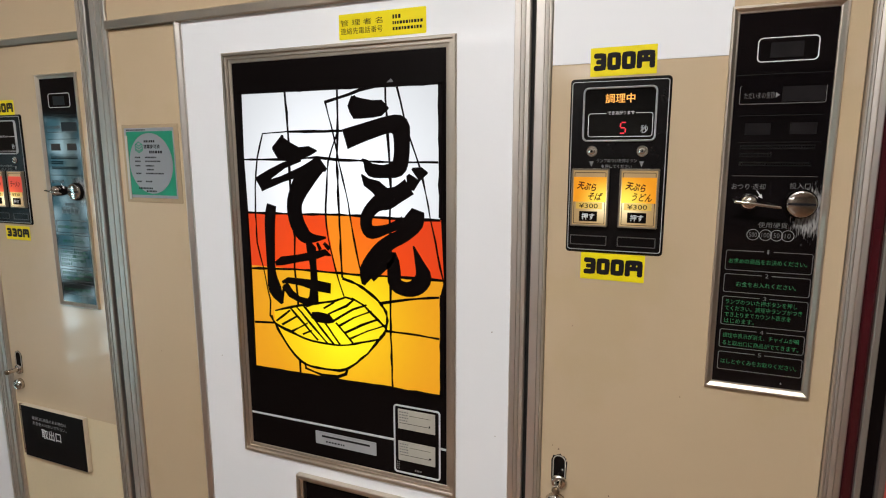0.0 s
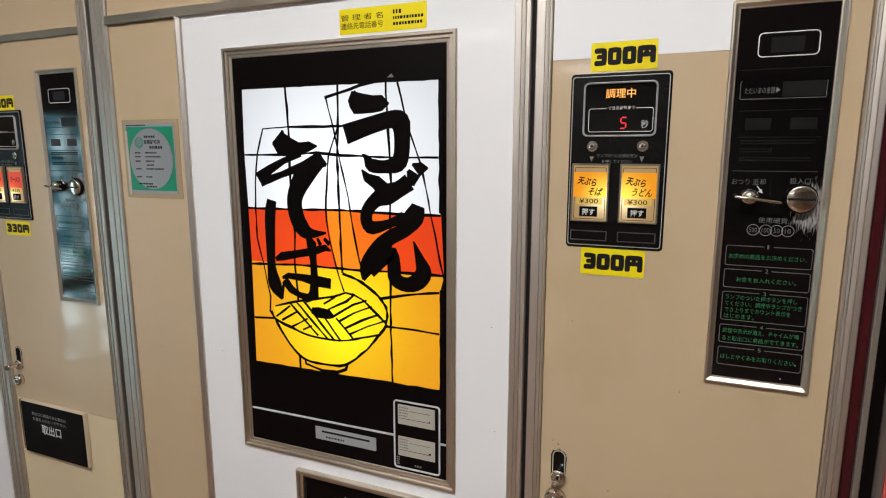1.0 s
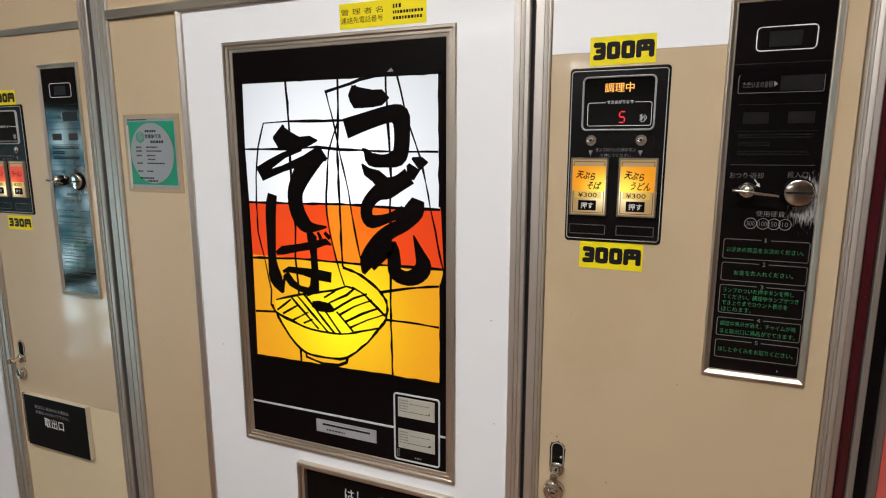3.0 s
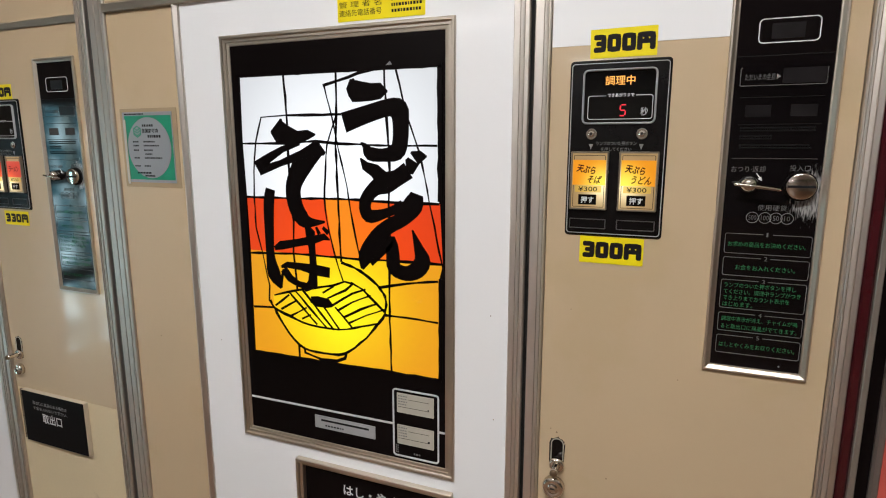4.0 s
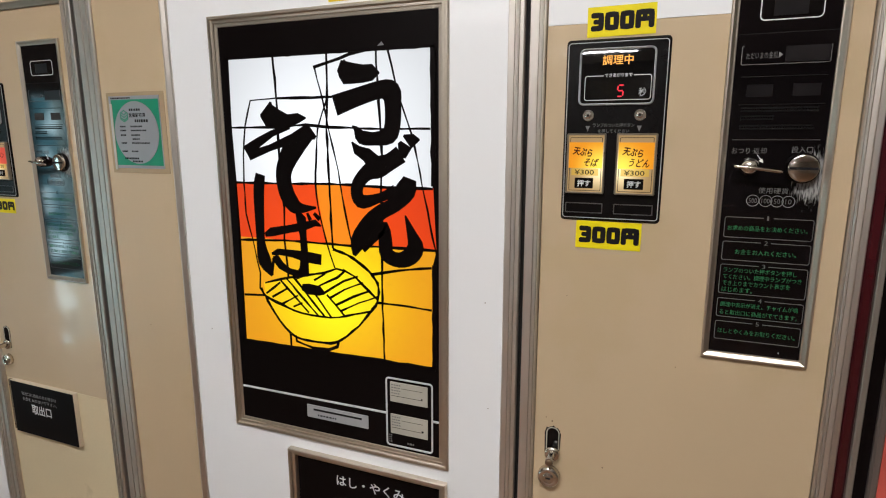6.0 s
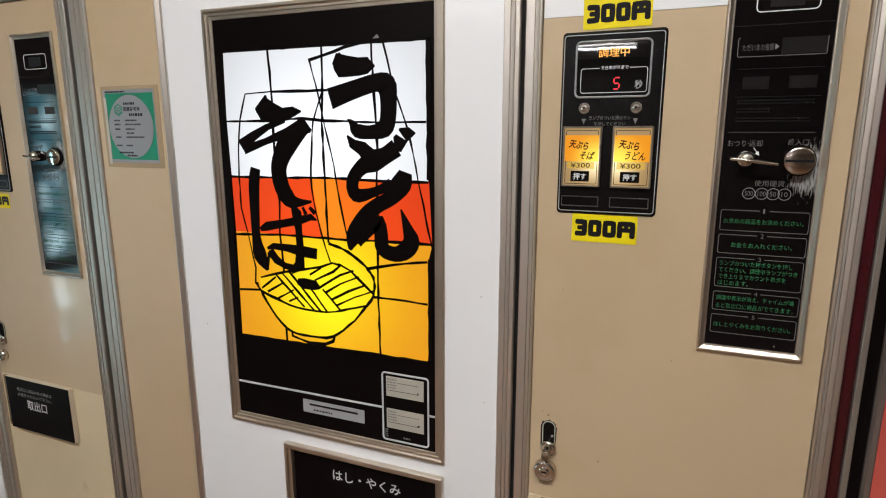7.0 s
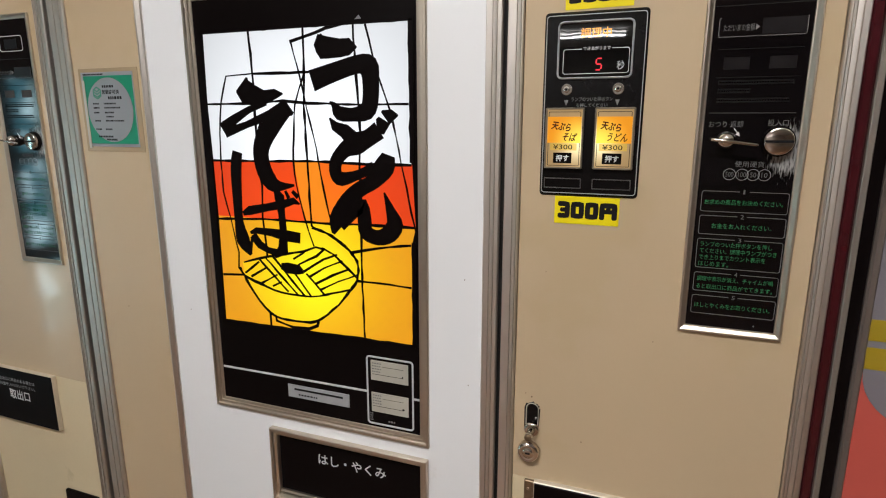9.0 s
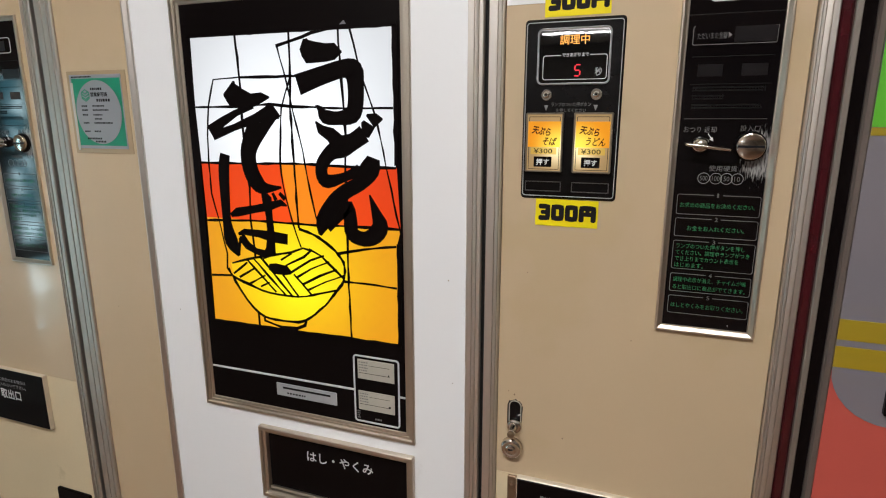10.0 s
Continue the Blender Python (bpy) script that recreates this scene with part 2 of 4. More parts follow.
def stroke(pts, y, depth, scale=MM, bm=None, dz=0.0):
    return ribbon(bm or bmesh.new(), [(x * scale, z * scale + dz, w * scale) for x, z, w in pts], y, depth)


def lathe(x, z, profile, steps=24):
    """Turned round an axis that points out of the front: (radius, y) rows."""
    return rings(bmesh.new(), [[(x + r * math.cos(2 * math.pi * k / steps), y, z + r * math.sin(2 * math.pi * k / steps)) for k in range(steps)] for r, y in profile], True, True)


def rod(pts, y, steps=12):
    """A round bar of changing radius through (x, z, radius) points, running level with the front."""
    loops = []
    for i, (x, z, r) in enumerate(pts):
        a, b = pts[max(i - 1, 0)], pts[min(i + 1, len(pts) - 1)]
        t = Vector((b[0] - a[0], b[1] - a[1])).normalized()
        ring = [(r * math.cos(2 * math.pi * k / steps), r * math.sin(2 * math.pi * k / steps)) for k in range(steps)]
        loops.append([(x - t.y * u, y + v, z + t.x * u) for u, v in ring])
    return rings(bmesh.new(), loops, True, True)


def lettering(name, body, x0, z0, x1, z1, y, mat_, parent, heavy=0.0, lean=0.0, turn=0.0):
    """Words of the built-in font, fitted into a box on the front."""
    cu = bpy.data.curves.new(name, "FONT")
    cu.body, cu.offset, cu.shear, cu.resolution_u = body, heavy, lean, 2
    cu.space_line = 0.9
    tmp = new("tmp", cu)
    me = bpy.data.meshes.new_from_object(tmp.evaluated_get(bpy.context.evaluated_depsgraph_get()))
    bpy.data.objects.remove(tmp)
    bpy.data.curves.remove(cu)
    co = np.empty(len(me.vertices) * 3)
    me.vertices.foreach_get("co", co)
    co = co.reshape(-1, 3)
    lo, hi = co.min(0), co.max(0)
    sx, sz = (x1 - x0) / (hi[0] - lo[0]), (z1 - z0) / (hi[1] - lo[1])
    px, pz = (co[:, 0] - lo[0]) * sx - (x1 - x0) / 2, (co[:, 1] - lo[1]) * sz - (z1 - z0) / 2
    c, s = math.cos(radians(turn)), math.sin(radians(turn))
    out = np.column_stack((px * c - pz * s + (x0 + x1) / 2, np.full(len(co), y), px * s + pz * c + (z0 + z1) / 2))
    me.vertices.foreach_set("co", out.ravel())
    me.name = name
    me.materials.clear()
    me.materials.append(mat_)
    ob = new(name, me)
    ob.parent = parent
    return ob


def bars(x0, z0, x1, z1, y, rows, seed, fill=0.55):
    """Lines of small plain bars where writing cannot be read."""
    rnd = random.Random(seed)
    bm = bmesh.new()
    pitch = (z1 - z0) / rows
    for i in range(rows):
        z = z1 - pitch * (i + 0.5)
        x = x0
        while x < x1 - pitch * 0.4:
            w = pitch * rnd.uniform(0.35, 0.8)
            ribbon(bm, [(x, z, pitch * fill), (min(x + w, x1), z, pitch * fill)], y, 0.0002)
            x += w + pitch * 0.28
    return bm


def stuff_print(bm, mat_, parent):
    return tagged(part("small_print", bm, mat_, parent), kind="stuff")


def joined(*meshes):
    bm = bmesh.new()
    for b in meshes:
        me = bpy.data.meshes.new("tmp")
        b.to_mesh(me)
        b.free()
        bm.from_mesh(me)
        bpy.data.meshes.remove(me)
    return bm


def box(x0, y0, z0, x1, y1, z1):
    return rings(bmesh.new(), [[(x0, y0, z), (x1, y0, z), (x1, y1, z), (x0, y1, z)] for z in (z0, z1)], True, True)


# ---- the room ----
ROOM_W, ROOM_E, ROOM_S, ROOM_N, CEILING = -2.9, 3.4, -11.0, 0.82, 2.66
tagged(part("floor", box(ROOM_W, ROOM_S, -0.1, ROOM_E, ROOM_N, 0.0), FLOOR_M), "brown vinyl floor of the shop", "floor", kind="structure")
tagged(part("ceiling", box(ROOM_W, ROOM_S, CEILING, ROOM_E, ROOM_N, CEILING + 0.1), CEIL_M), "white ceiling boards", "ceiling", kind="structure")
tagged(part("wall_north", box(ROOM_W, ROOM_N, -0.1, ROOM_E, ROOM_N + 0.15, CEILING + 0.1), WALL_M), "wall behind the vending machines, colour darkened for a dim room", "wall", kind="structure")
tagged(part("wall_south", box(ROOM_W, ROOM_S - 0.15, -0.1, ROOM_E, ROOM_S, CEILING + 0.1), WALL_M), "plain unseen wall, colour darkened for a dim room", "wall", kind="structure")
tagged(part("wall_east", box(ROOM_E, ROOM_S, -0.1, ROOM_E + 0.15, ROOM_N, CEILING + 0.1), WALL_M), "plain unseen wall, colour darkened for a dim room", "wall", kind="structure")
DOOR_A, DOOR_B, DOOR_H = -1.90, -1.46, 1.50
wall_w = joined(box(ROOM_W - 0.15, ROOM_S, -0.1, ROOM_W, DOOR_A, CEILING + 0.1), box(ROOM_W - 0.15, DOOR_B, -0.1, ROOM_W, ROOM_N, CEILING + 0.1),
                box(ROOM_W - 0.15, DOOR_A, DOOR_H, ROOM_W, DOOR_B, CEILING + 0.1))
tagged(part("wall_west", wall_w, WALL_M), "wall with a doorway to daylight, colour darkened for a dim room", "wall", kind="structure")
tagged(part("ground", box(-60, -60, -0.14, ROOM_W - 0.15, 60, -0.1), GROUND_M), "pale concrete ground outside the doorway", "ground", kind="structure")
door_frame = thing("door_1", ROOM_W - 0.08, (DOOR_A + DOOR_B) / 2, -0.1, "aluminium doorway with cross bars, open to daylight", "doorway", kind="structure")
half = (DOOR_B - DOOR_A) / 2
for a, b, c, d in ((-half, 0, -half + 0.05, 1.70), (half - 0.05, 0, half, 1.70), (-0.02, 0, 0.02, 1.70), (-half, 0.58, half, 0.66), (-half, 1.16, half, 1.20)):
    part("bar", box(-0.03, a, b, 0.03, c, d), ALU_FLAT, door_frame)
backdrop = part("backdrop", box(-3.5, -3.0, -0.1, -3.4, 0.3, 2.6), DAYLIGHT)
tagged(backdrop, "bright hazy daylight outside the doorway", "backdrop", kind="structure")
for i, (lx, ly, power) in enumerate(LAMP_ROW):
    fx = thing("ceiling_light", lx, ly, CEILING, "white fluorescent ceiling fitting", "ceiling light", "ceiling lights")
    part("housing", box(-0.62, -0.05, -0.030, 0.62, 0.05, 0.0), CEIL_M, fx)
    for ex in (-0.60, 0.585):
        part("tube_socket", box(ex, -0.02, -0.09, ex + 0.015, 0.02, -0.030), CEIL_M, fx)

# ---- the lit picture, in millimetres: brush strokes as (x, z, width), lead lines as (x, z) ----
BRUSH_U = [
    [(-67, 1351, 9), (-61, 1353, 29), (-48, 1351, 26), (-31, 1350, 22), (-18, 1351, 20), (-8, 1350, 2)],
    [(-58, 1368, 2), (-56, 1353, 20)],
    [(-74, 1312, 27), (-40, 1322, 23), (-7, 1330, 22), (7, 1327, 27), (10, 1312, 23), (9, 1287, 22), (3, 1274, 22), (-16, 1270, 17), (-35, 1272, 18), (-43, 1282, 8), (-49, 1286, 2)],
]
BRUSH_DO = [
    [(-50, 1266, 2), (-43, 1256, 12), (-29, 1250, 18), (-17, 1239, 22), (-9, 1229, 23)],
    [(20, 1251, 23), (4, 1241, 22), (-13, 1234, 28), (-30, 1226, 20), (-43, 1211, 18), (-44, 1196, 18), (-35, 1189, 18), (-9, 1196, 12), (12, 1205, 16)],
    [(24, 1274, 3), (36, 1267, 17), (46, 1269, 2)],
    [(18, 1266, 5), (26, 1256, 18), (25, 1246, 3)],
]
BRUSH_N = [
    [(32, 1221, 18), (26, 1206, 28), (11, 1188, 20), (-9, 1177, 20), (-27, 1162, 22), (-45, 1135, 23), (-51, 1116, 5)],
    [(-41, 1128, 18), (-19, 1148, 18), (-7, 1155, 18), (-4, 1138, 20), (-2, 1121, 20), (15, 1115, 20), (31, 1121, 23), (39, 1134, 23), (34, 1150, 14), (25, 1174, 2)],
]
BRUSH_SO = [
    [(-193, 1301, 3), (-180, 1301, 34), (-166, 1296, 27), (-148, 1293, 18), (-131, 1297, 13), (-119, 1297, 2)],
    [(-175, 1319, 3), (-177, 1301, 18)],
    [(-146, 1286, 7), (-175, 1277, 9), (-199, 1265, 13), (-221, 1251, 19)],
    [(-217, 1246, 13), (-180, 1257.5, 9), (-142, 1270, 13), (-118, 1279, 20), (-105, 1271, 5)],
    [(-114, 1279, 20), (-139, 1260, 31), (-155, 1236, 27), (-160, 1218, 25), (-156, 1196, 25), (-145, 1180, 23), (-131, 1176, 13), (-109, 1178, 3)],
]
BRUSH_BA = [
    [(-199, 1221, 16), (-202, 1208, 18), (-204, 1190, 18), (-205, 1157, 16), (-205, 1123, 15), (-200, 1096, 23), (-188, 1076, 5)],
    [(-190, 1079, 7), (-183, 1105, 3)],
    [(-197, 1135, 6), (-185, 1140, 13), (-155, 1146, 11), (-131, 1151, 12), (-111, 1157, 9), (-102, 1153, 2)],
    [(-141, 1173, 5), (-134, 1161, 16), (-132, 1137, 11), (-131, 1112, 12), (-133, 1087, 16), (-148, 1077, 7)],
    [(-187, 1108, 4), (-176, 1112, 9), (-152, 1111, 11), (-128, 1108, 16), (-104, 1106, 15)],
    [(-183, 1105, 13), (-172, 1092, 12), (-158, 1085, 9), (-140, 1082, 11)],
    [(-124, 1170, 4), (-119, 1160, 6)],
    [(-113, 1170, 5), (-104, 1162, 7)],
]
BRUSH_TOPPING = [
    [(-138, 1064, 9), (-127, 1062, 16), (-109, 1061, 14), (-101, 1058, 4)],
]
LEAD_UPRIGHT = [
    [(-168, 1379), (-165, 1318), (-166, 1271), (-166, 1209), (-162, 1176), (-164, 1131), (-161, 1076)],
    [(-84, 1377), (-85, 1324), (-88, 1283), (-87, 1212), (-86, 1164), (-85, 1123)],
    [(-13, 1377), (-10, 1316), (-8, 1280), (-7, 1243), (-9, 1210), (-9, 1138), (-11, 1075), (-9, 973)],
    [(-105, 1361), (-81, 1366), (-51, 1374), (-26, 1378)],
]
LEAD_LEVEL = [
    [(-245, 1285), (-167, 1285), (-120, 1288), (-84, 1285), (-8, 1282), (60, 1282)],
    [(-243, 1208), (-161, 1209), (-87, 1211), (-17, 1209), (63, 1209)],
    [(-242, 1125), (-165, 1129), (-90, 1129), (-54, 1129), (-2, 1131), (67, 1131)],
    [(-242, 1042), (-203, 1045)],
    [(-18, 1054), (14, 1054), (61, 1052)],
    [(-27, 1092), (14, 1101), (61, 1108)],
    [(-165, 1323), (-78, 1323)],
    [(-162, 992), (-162, 972)],
]
LEAD_THIN = [
    [(4, 1376), (17, 1323), (36, 1273), (49, 1212), (59, 1165), (66, 1133), (70, 1114)],
    [(-103, 1360), (-92, 1317), (-84, 1279), (-75, 1242), (-70, 1213), (-68, 1196), (-57, 1142), (-50, 1115)],
    [(-86, 1320), (-102, 1283), (-109, 1211), (-106, 1179), (-96, 1135), (-83, 1096)],
    [(-160, 1324), (-209, 1321), (-221, 1287), (-227, 1246), (-229, 1207), (-229, 1164), (-220, 1127), (-214, 1097), (-210, 1078), (-212, 1055), (-203, 1044)],
]
BOWL_LINES = [
    [(-85, 1122), (-63, 1116), (-41, 1104), (-24, 1090), (-16, 1075), (-18, 1055), (-29, 1039)],
    [(-203, 1064), (-158, 1076), (-100, 1088), (-80, 1095), (-68, 1093)],
    [(-210, 1056), (-203, 1044), (-175, 1034), (-141, 1025), (-93, 1024), (-56, 1033), (-29, 1040)],
    [(-203, 1044), (-188, 1019), (-162, 992), (-133, 985), (-95, 986), (-76, 994), (-48, 1017), (-29, 1040)],
    [(-153, 990), (-152, 981), (-124, 975), (-97, 976), (-84, 982), (-81, 989)],
]
NOODLE_LINES = [
    [(-174, 1069), (-131, 1029)],
    [(-164, 1073), (-115, 1026)],
    [(-151, 1076), (-103, 1025)],
    [(-120, 1059), (-93, 1026)],
    [(-96, 1055), (-72, 1031)],
    [(-200, 1049), (-177, 1066)],
    [(-190, 1044), (-164, 1059)],
    [(-172, 1036), (-147, 1050)],
    [(-154, 1033), (-140, 1040)],
    [(-117, 1076), (-100, 1086)],
    [(-108, 1069), (-80, 1083), (-68, 1093)],
    [(-100, 1060), (-69, 1079), (-50, 1086)],
    [(-90, 1054), (-69, 1067), (-42, 1078)],
    [(-82, 1044), (-56, 1058), (-31, 1068)],
    [(-74, 1036), (-47, 1050), (-20, 1061)],
    [(-68, 1093), (-52, 1087), (-42, 1078), (-31, 1069), (-20, 1059)],
]


# ---- noodle vending machines ----
def panes():
    """The lit picture's panes: material and corners in millimetres, bounded by the lead lines."""
    le, a, b, c, r = (-243, -245, -243), (-168, -166, -166), (-85, -88, -87), (-13, -8, -8), (60, 60, 62)
    cols = (le, a, b, c, r)
    out = []
    for p, q in zip(cols, cols[1:]):
        out.append((GLOW_WHITE, [(p[0], 1376.5), (q[0], 1376.5), (q[1], 1284.5), (p[1], 1284.5)]))
        out.append((GLOW_WHITE, [(p[1], 1284.5), (q[1], 1284.5), (q[2], 1209.5), (p[2], 1209.5)]))
    band = ((-243, -242, GLOW_RED), (-166, -164, GLOW_RED), (-109, -96, GLOW_AMBER_ORANGE), (-87, -85, GLOW_AMBER_ORANGE), (-70, -55, GLOW_ORANGE), (-8, -9, GLOW_RED), (63, 67, None))
    for (p0, p1, m), (q0, q1, _) in zip(band, band[1:]):
        out.append((m, [(p0, 1209.5), (q0, 1209.5), (q1, 1129.5), (p1, 1129.5)]))
    out += [(GLOW_AMBER, [(-242, 1129.5), (-164, 1129.5), (-161, 1043), (-243, 1043)]), (GLOW_AMBER, [(-243, 1043), (-161, 1043), (-161, 972), (-244, 971)]),
            (GLOW_AMBER, [(-164, 1129.5), (-131, 1129.5), (-131, 1055), (-161, 1055)]), (GLOW_YELLOW, [(-131, 1129.5), (-9, 1129.5), (-10, 1055), (-131, 1055)]),
            (GLOW_AMBER, [(-161, 1055), (-10, 1055), (-9, 973), (-161, 972)]),
            (GLOW_AMBER, [(-9, 1129.5), (67, 1129.5), (61, 1107), (-10, 1100)]), (GLOW_AMBER, [(-10, 1100), (61, 1107), (61, 1052), (-10, 1054)]),
            (GLOW_AMBER, [(-10, 1054), (61, 1052), (61, 974), (-9, 973)])]
    return out


def flat_pane(pts, front, back, dz):
    pts = [(x * MM, z * MM + dz) for x, z in pts]
    return rings(bmesh.new(), [[(x, back, z) for x, z in pts], [(x, front, z) for x, z in pts]], True, True)


def sign_panel(mc, dz):
    """The lit picture: black film, coloured panes, lead lines and brush lettering in an aluminium frame."""
    sign = part("sign_panel", plate(-0.268, 0.832 + dz, 0.078, 1.430 + dz, 0.0015, 0.02, 0.001), BLACK_SATIN, mc, "black film with a backlit stained-glass style picture")
    part("sign_frame", moulding(-0.2732, 0.8295 + dz, 0.0848, 1.4342 + dz, [(0, 0.001), (0.0002, -0.0030), (0.0012, -0.0040), (0.0042, -0.0040), (0.0050, -0.0018), (0.0058, -0.0012), (0.0092, -0.0012), (0.0098, 0.0004), (0.0140, 0.0008), (0.0146, 0.0016)]), ALU_FLAT, sign, "grooved aluminium frame")
    for m, pts in panes():
        part("pane", flat_pane(pts, 0.0007, 0.0014, dz), m, sign)
    part("pane", flat_pane([(-14, 1380), (-5, 1387), (0, 1380)], 0.0007, 0.0014, dz), GREY_PLATE, sign)
    bowl = [(-203, 1044), (-188, 1019), (-162, 992), (-133, 985), (-95, 986), (-76, 994), (-48, 1017), (-29, 1039), (-18, 1055), (-16, 1075), (-24, 1090), (-41, 1104), (-63, 1116), (-85, 1122), (-98, 1098), (-158, 1077), (-205, 1064)]
    part("bowl_pane", flat_pane(bowl, 0.0001, 0.0006, dz), GLOW_YELLOW, sign, "lit yellow bowl of noodles")
    wob = random.Random(4)
    for lines, w in ((LEAD_UPRIGHT, 3.1), (LEAD_LEVEL, 3.0), (LEAD_THIN, 2.0), (BOWL_LINES, 3.2), (NOODLE_LINES, 2.7)):
        for pts in lines:
            if lines is BOWL_LINES:
                pts = [(p[0], p[1]) for p in brushed([(x, z, w) for x, z in pts])]
            if lines is NOODLE_LINES:
                (ax, az), (bx, bz) = pts[0], pts[-1]
                pts = [(ax + (ax - bx) * 0.05, az + (az - bz) * 0.05)] + list(pts[1:-1]) + [(bx + (bx - ax) * 0.05, bz + (bz - az) * 0.05)]
            fine = []
            for (x0, z0), (x1, z1) in zip(pts, pts[1:]):
                k = max(1, int(math.hypot(x1 - x0, z1 - z0) / 14))
                fine += [(x0 + (x1 - x0) * i / k + wob.uniform(-0.45, 0.45), z0 + (z1 - z0) * i / k + wob.uniform(-0.35, 0.35), w * wob.uniform(0.65, 1.5)) for i in range(k)]
            fine.append((*pts[-1], w))
            part("lead_line", stroke(fine, -0.0005, 0.0006, dz=dz), BLACK_SATIN, sign)
    for k, strokes in enumerate((BRUSH_U, BRUSH_DO, BRUSH_N, BRUSH_SO, BRUSH_BA, BRUSH_TOPPING)):
        bm = bmesh.new()
        for i, pts in enumerate(strokes):
            stroke(brushed(pts), -0.0011 + 0.00004 * i, 0.0005, bm=bm, dz=dz)
        part("brush_letter" if k < 5 else "topping", bm, BLACK_SATIN, sign)
    # hand-cut black border over the panes' outer edge: short straight cuts of uneven depth
    cut = random.Random(11)
    for (ax, az), (bx, bz) in (((-248, 1380), (66, 1379)), ((-247, 1380), (-247.5, 970)), ((63.5, 1379), (63.5, 1212)), ((65, 1112), (64.5, 972)), ((-249, 970), (66, 971.8))):
        k = int(math.hypot(bx - ax, bz - az) / 13)
        pts = [(ax + (bx - ax) * i / k, az + (bz - az) * i / k, 5.5 + cut.choice((0.0, 0.4, 0.9, 1.7, -0.6)) + cut.uniform(-0.5, 0.5)) for i in range(k + 1)]
        part("border", stroke(pts, -0.0008, 0.0006, dz=dz), BLACK_SATIN, sign)
    # grey rule, instruction strip and the boxed licence labels
    part("rule", stroke([(-257, 894.8, 2.8), (-8, 896, 2.8)], 0.0005, 0.0009, dz=dz), PRINT, sign)
    part("rule", stroke([(60.5, 896, 2.8), (70, 896, 2.8)], 0.0005, 0.0009, dz=dz), PRINT, sign)
    part("label_outline", outline(-0.0080, 0.8490 + dz, 0.0605, 0.9485 + dz, 0.004, 0.0022, 0.0005, 0.0009), PRINT, sign)
    part("strip_label", plate(-0.1405, 0.8650 + dz, -0.0378, 0.8850 + dz, 0.0005, 0.0014, 0.0008, 0.0003), STRIP_GREY, sign, "pale printed instruction strip")
    part("strip_slot", stroke([(-129, 878.5, 3), (-48, 878.5, 3)], 0.0001, 0.0003, dz=dz), INK, sign)
    stuff_print(bars(-0.122, 0.8675 + dz, -0.090, 0.8735 + dz, 0.0002, 1, 3, 0.4), PRINT_DIM, sign)
    for zz, sd in ((0.9145, 5), (0.8672, 6)):
        part("paper_label", plate(-0.0022, zz + dz, 0.0538, zz + 0.029 + dz, 0.0005, 0.0014, 0.0006, 0.0003), PAPER, sign)
        stuff_print(bars(0.000, zz + 0.011 + dz, 0.0138, zz + 0.027 + dz, 0.0002, 4, sd, 0.4), PRINT_GREY, sign)
        part("label_rule", stroke([(0, zz * 1000 + 9, 0.6), (47, zz * 1000 + 9, 0.6)], 0.0002, 0.0002, dz=dz), INK, sign)
        part("label_rule", stroke([(15, zz * 1000 + 21, 0.5), (47, zz * 1000 + 21, 0.5)], 0.0002, 0.0002, dz=dz), INK, sign)
        stuff_print(bars(0.045, zz + 0.0085 + dz, 0.049, zz + 0.0125 + dz, 0.0001, 1, sd + 9), INK, sign)
    stuff_print(bars(0.023, 0.8530 + dz, 0.035, 0.8575 + dz, 0.0010, 1, 8), PRINT_GREY, sign)
    stuff_print(bars(-0.005, 0.8525 + dz, -0.0005, 0.8655 + dz, 0.0010, 4, 12, 0.6), PRINT_GREY, sign)
    return sign


def seven_segment(x, z, h, digit, y, mat_, parent):
    on = {"0": "abcdef", "1": "bc", "2": "abged", "3": "abgcd", "4": "fgbc", "5": "afgcd", "6": "afgedc", "7": "abc", "8": "abcdefg", "9": "abcdfg"}[digit]
    w, g, t = h * 0.52, h * 0.07, h * 0.11
    seg = {"a": ((g, h), (w - g, h)), "g": ((g, h / 2), (w - g, h / 2)), "d": ((g, 0), (w - g, 0)), "f": ((0, h / 2 + g), (0, h - g)), "b": ((w, h / 2 + g), (w, h - g)),
           "e": ((0, g), (0, h / 2 - g)), "c": ((w, g), (w, h / 2 - g))}
    for k in on:
        (ax, az), (bx, bz) = seg[k]
        part("led_segment", ribbon(bmesh.new(), [(x + ax + az * 0.12, z + az, t), (x + bx + bz * 0.12, z + bz, t)], y, 0.0002), mat_, parent)


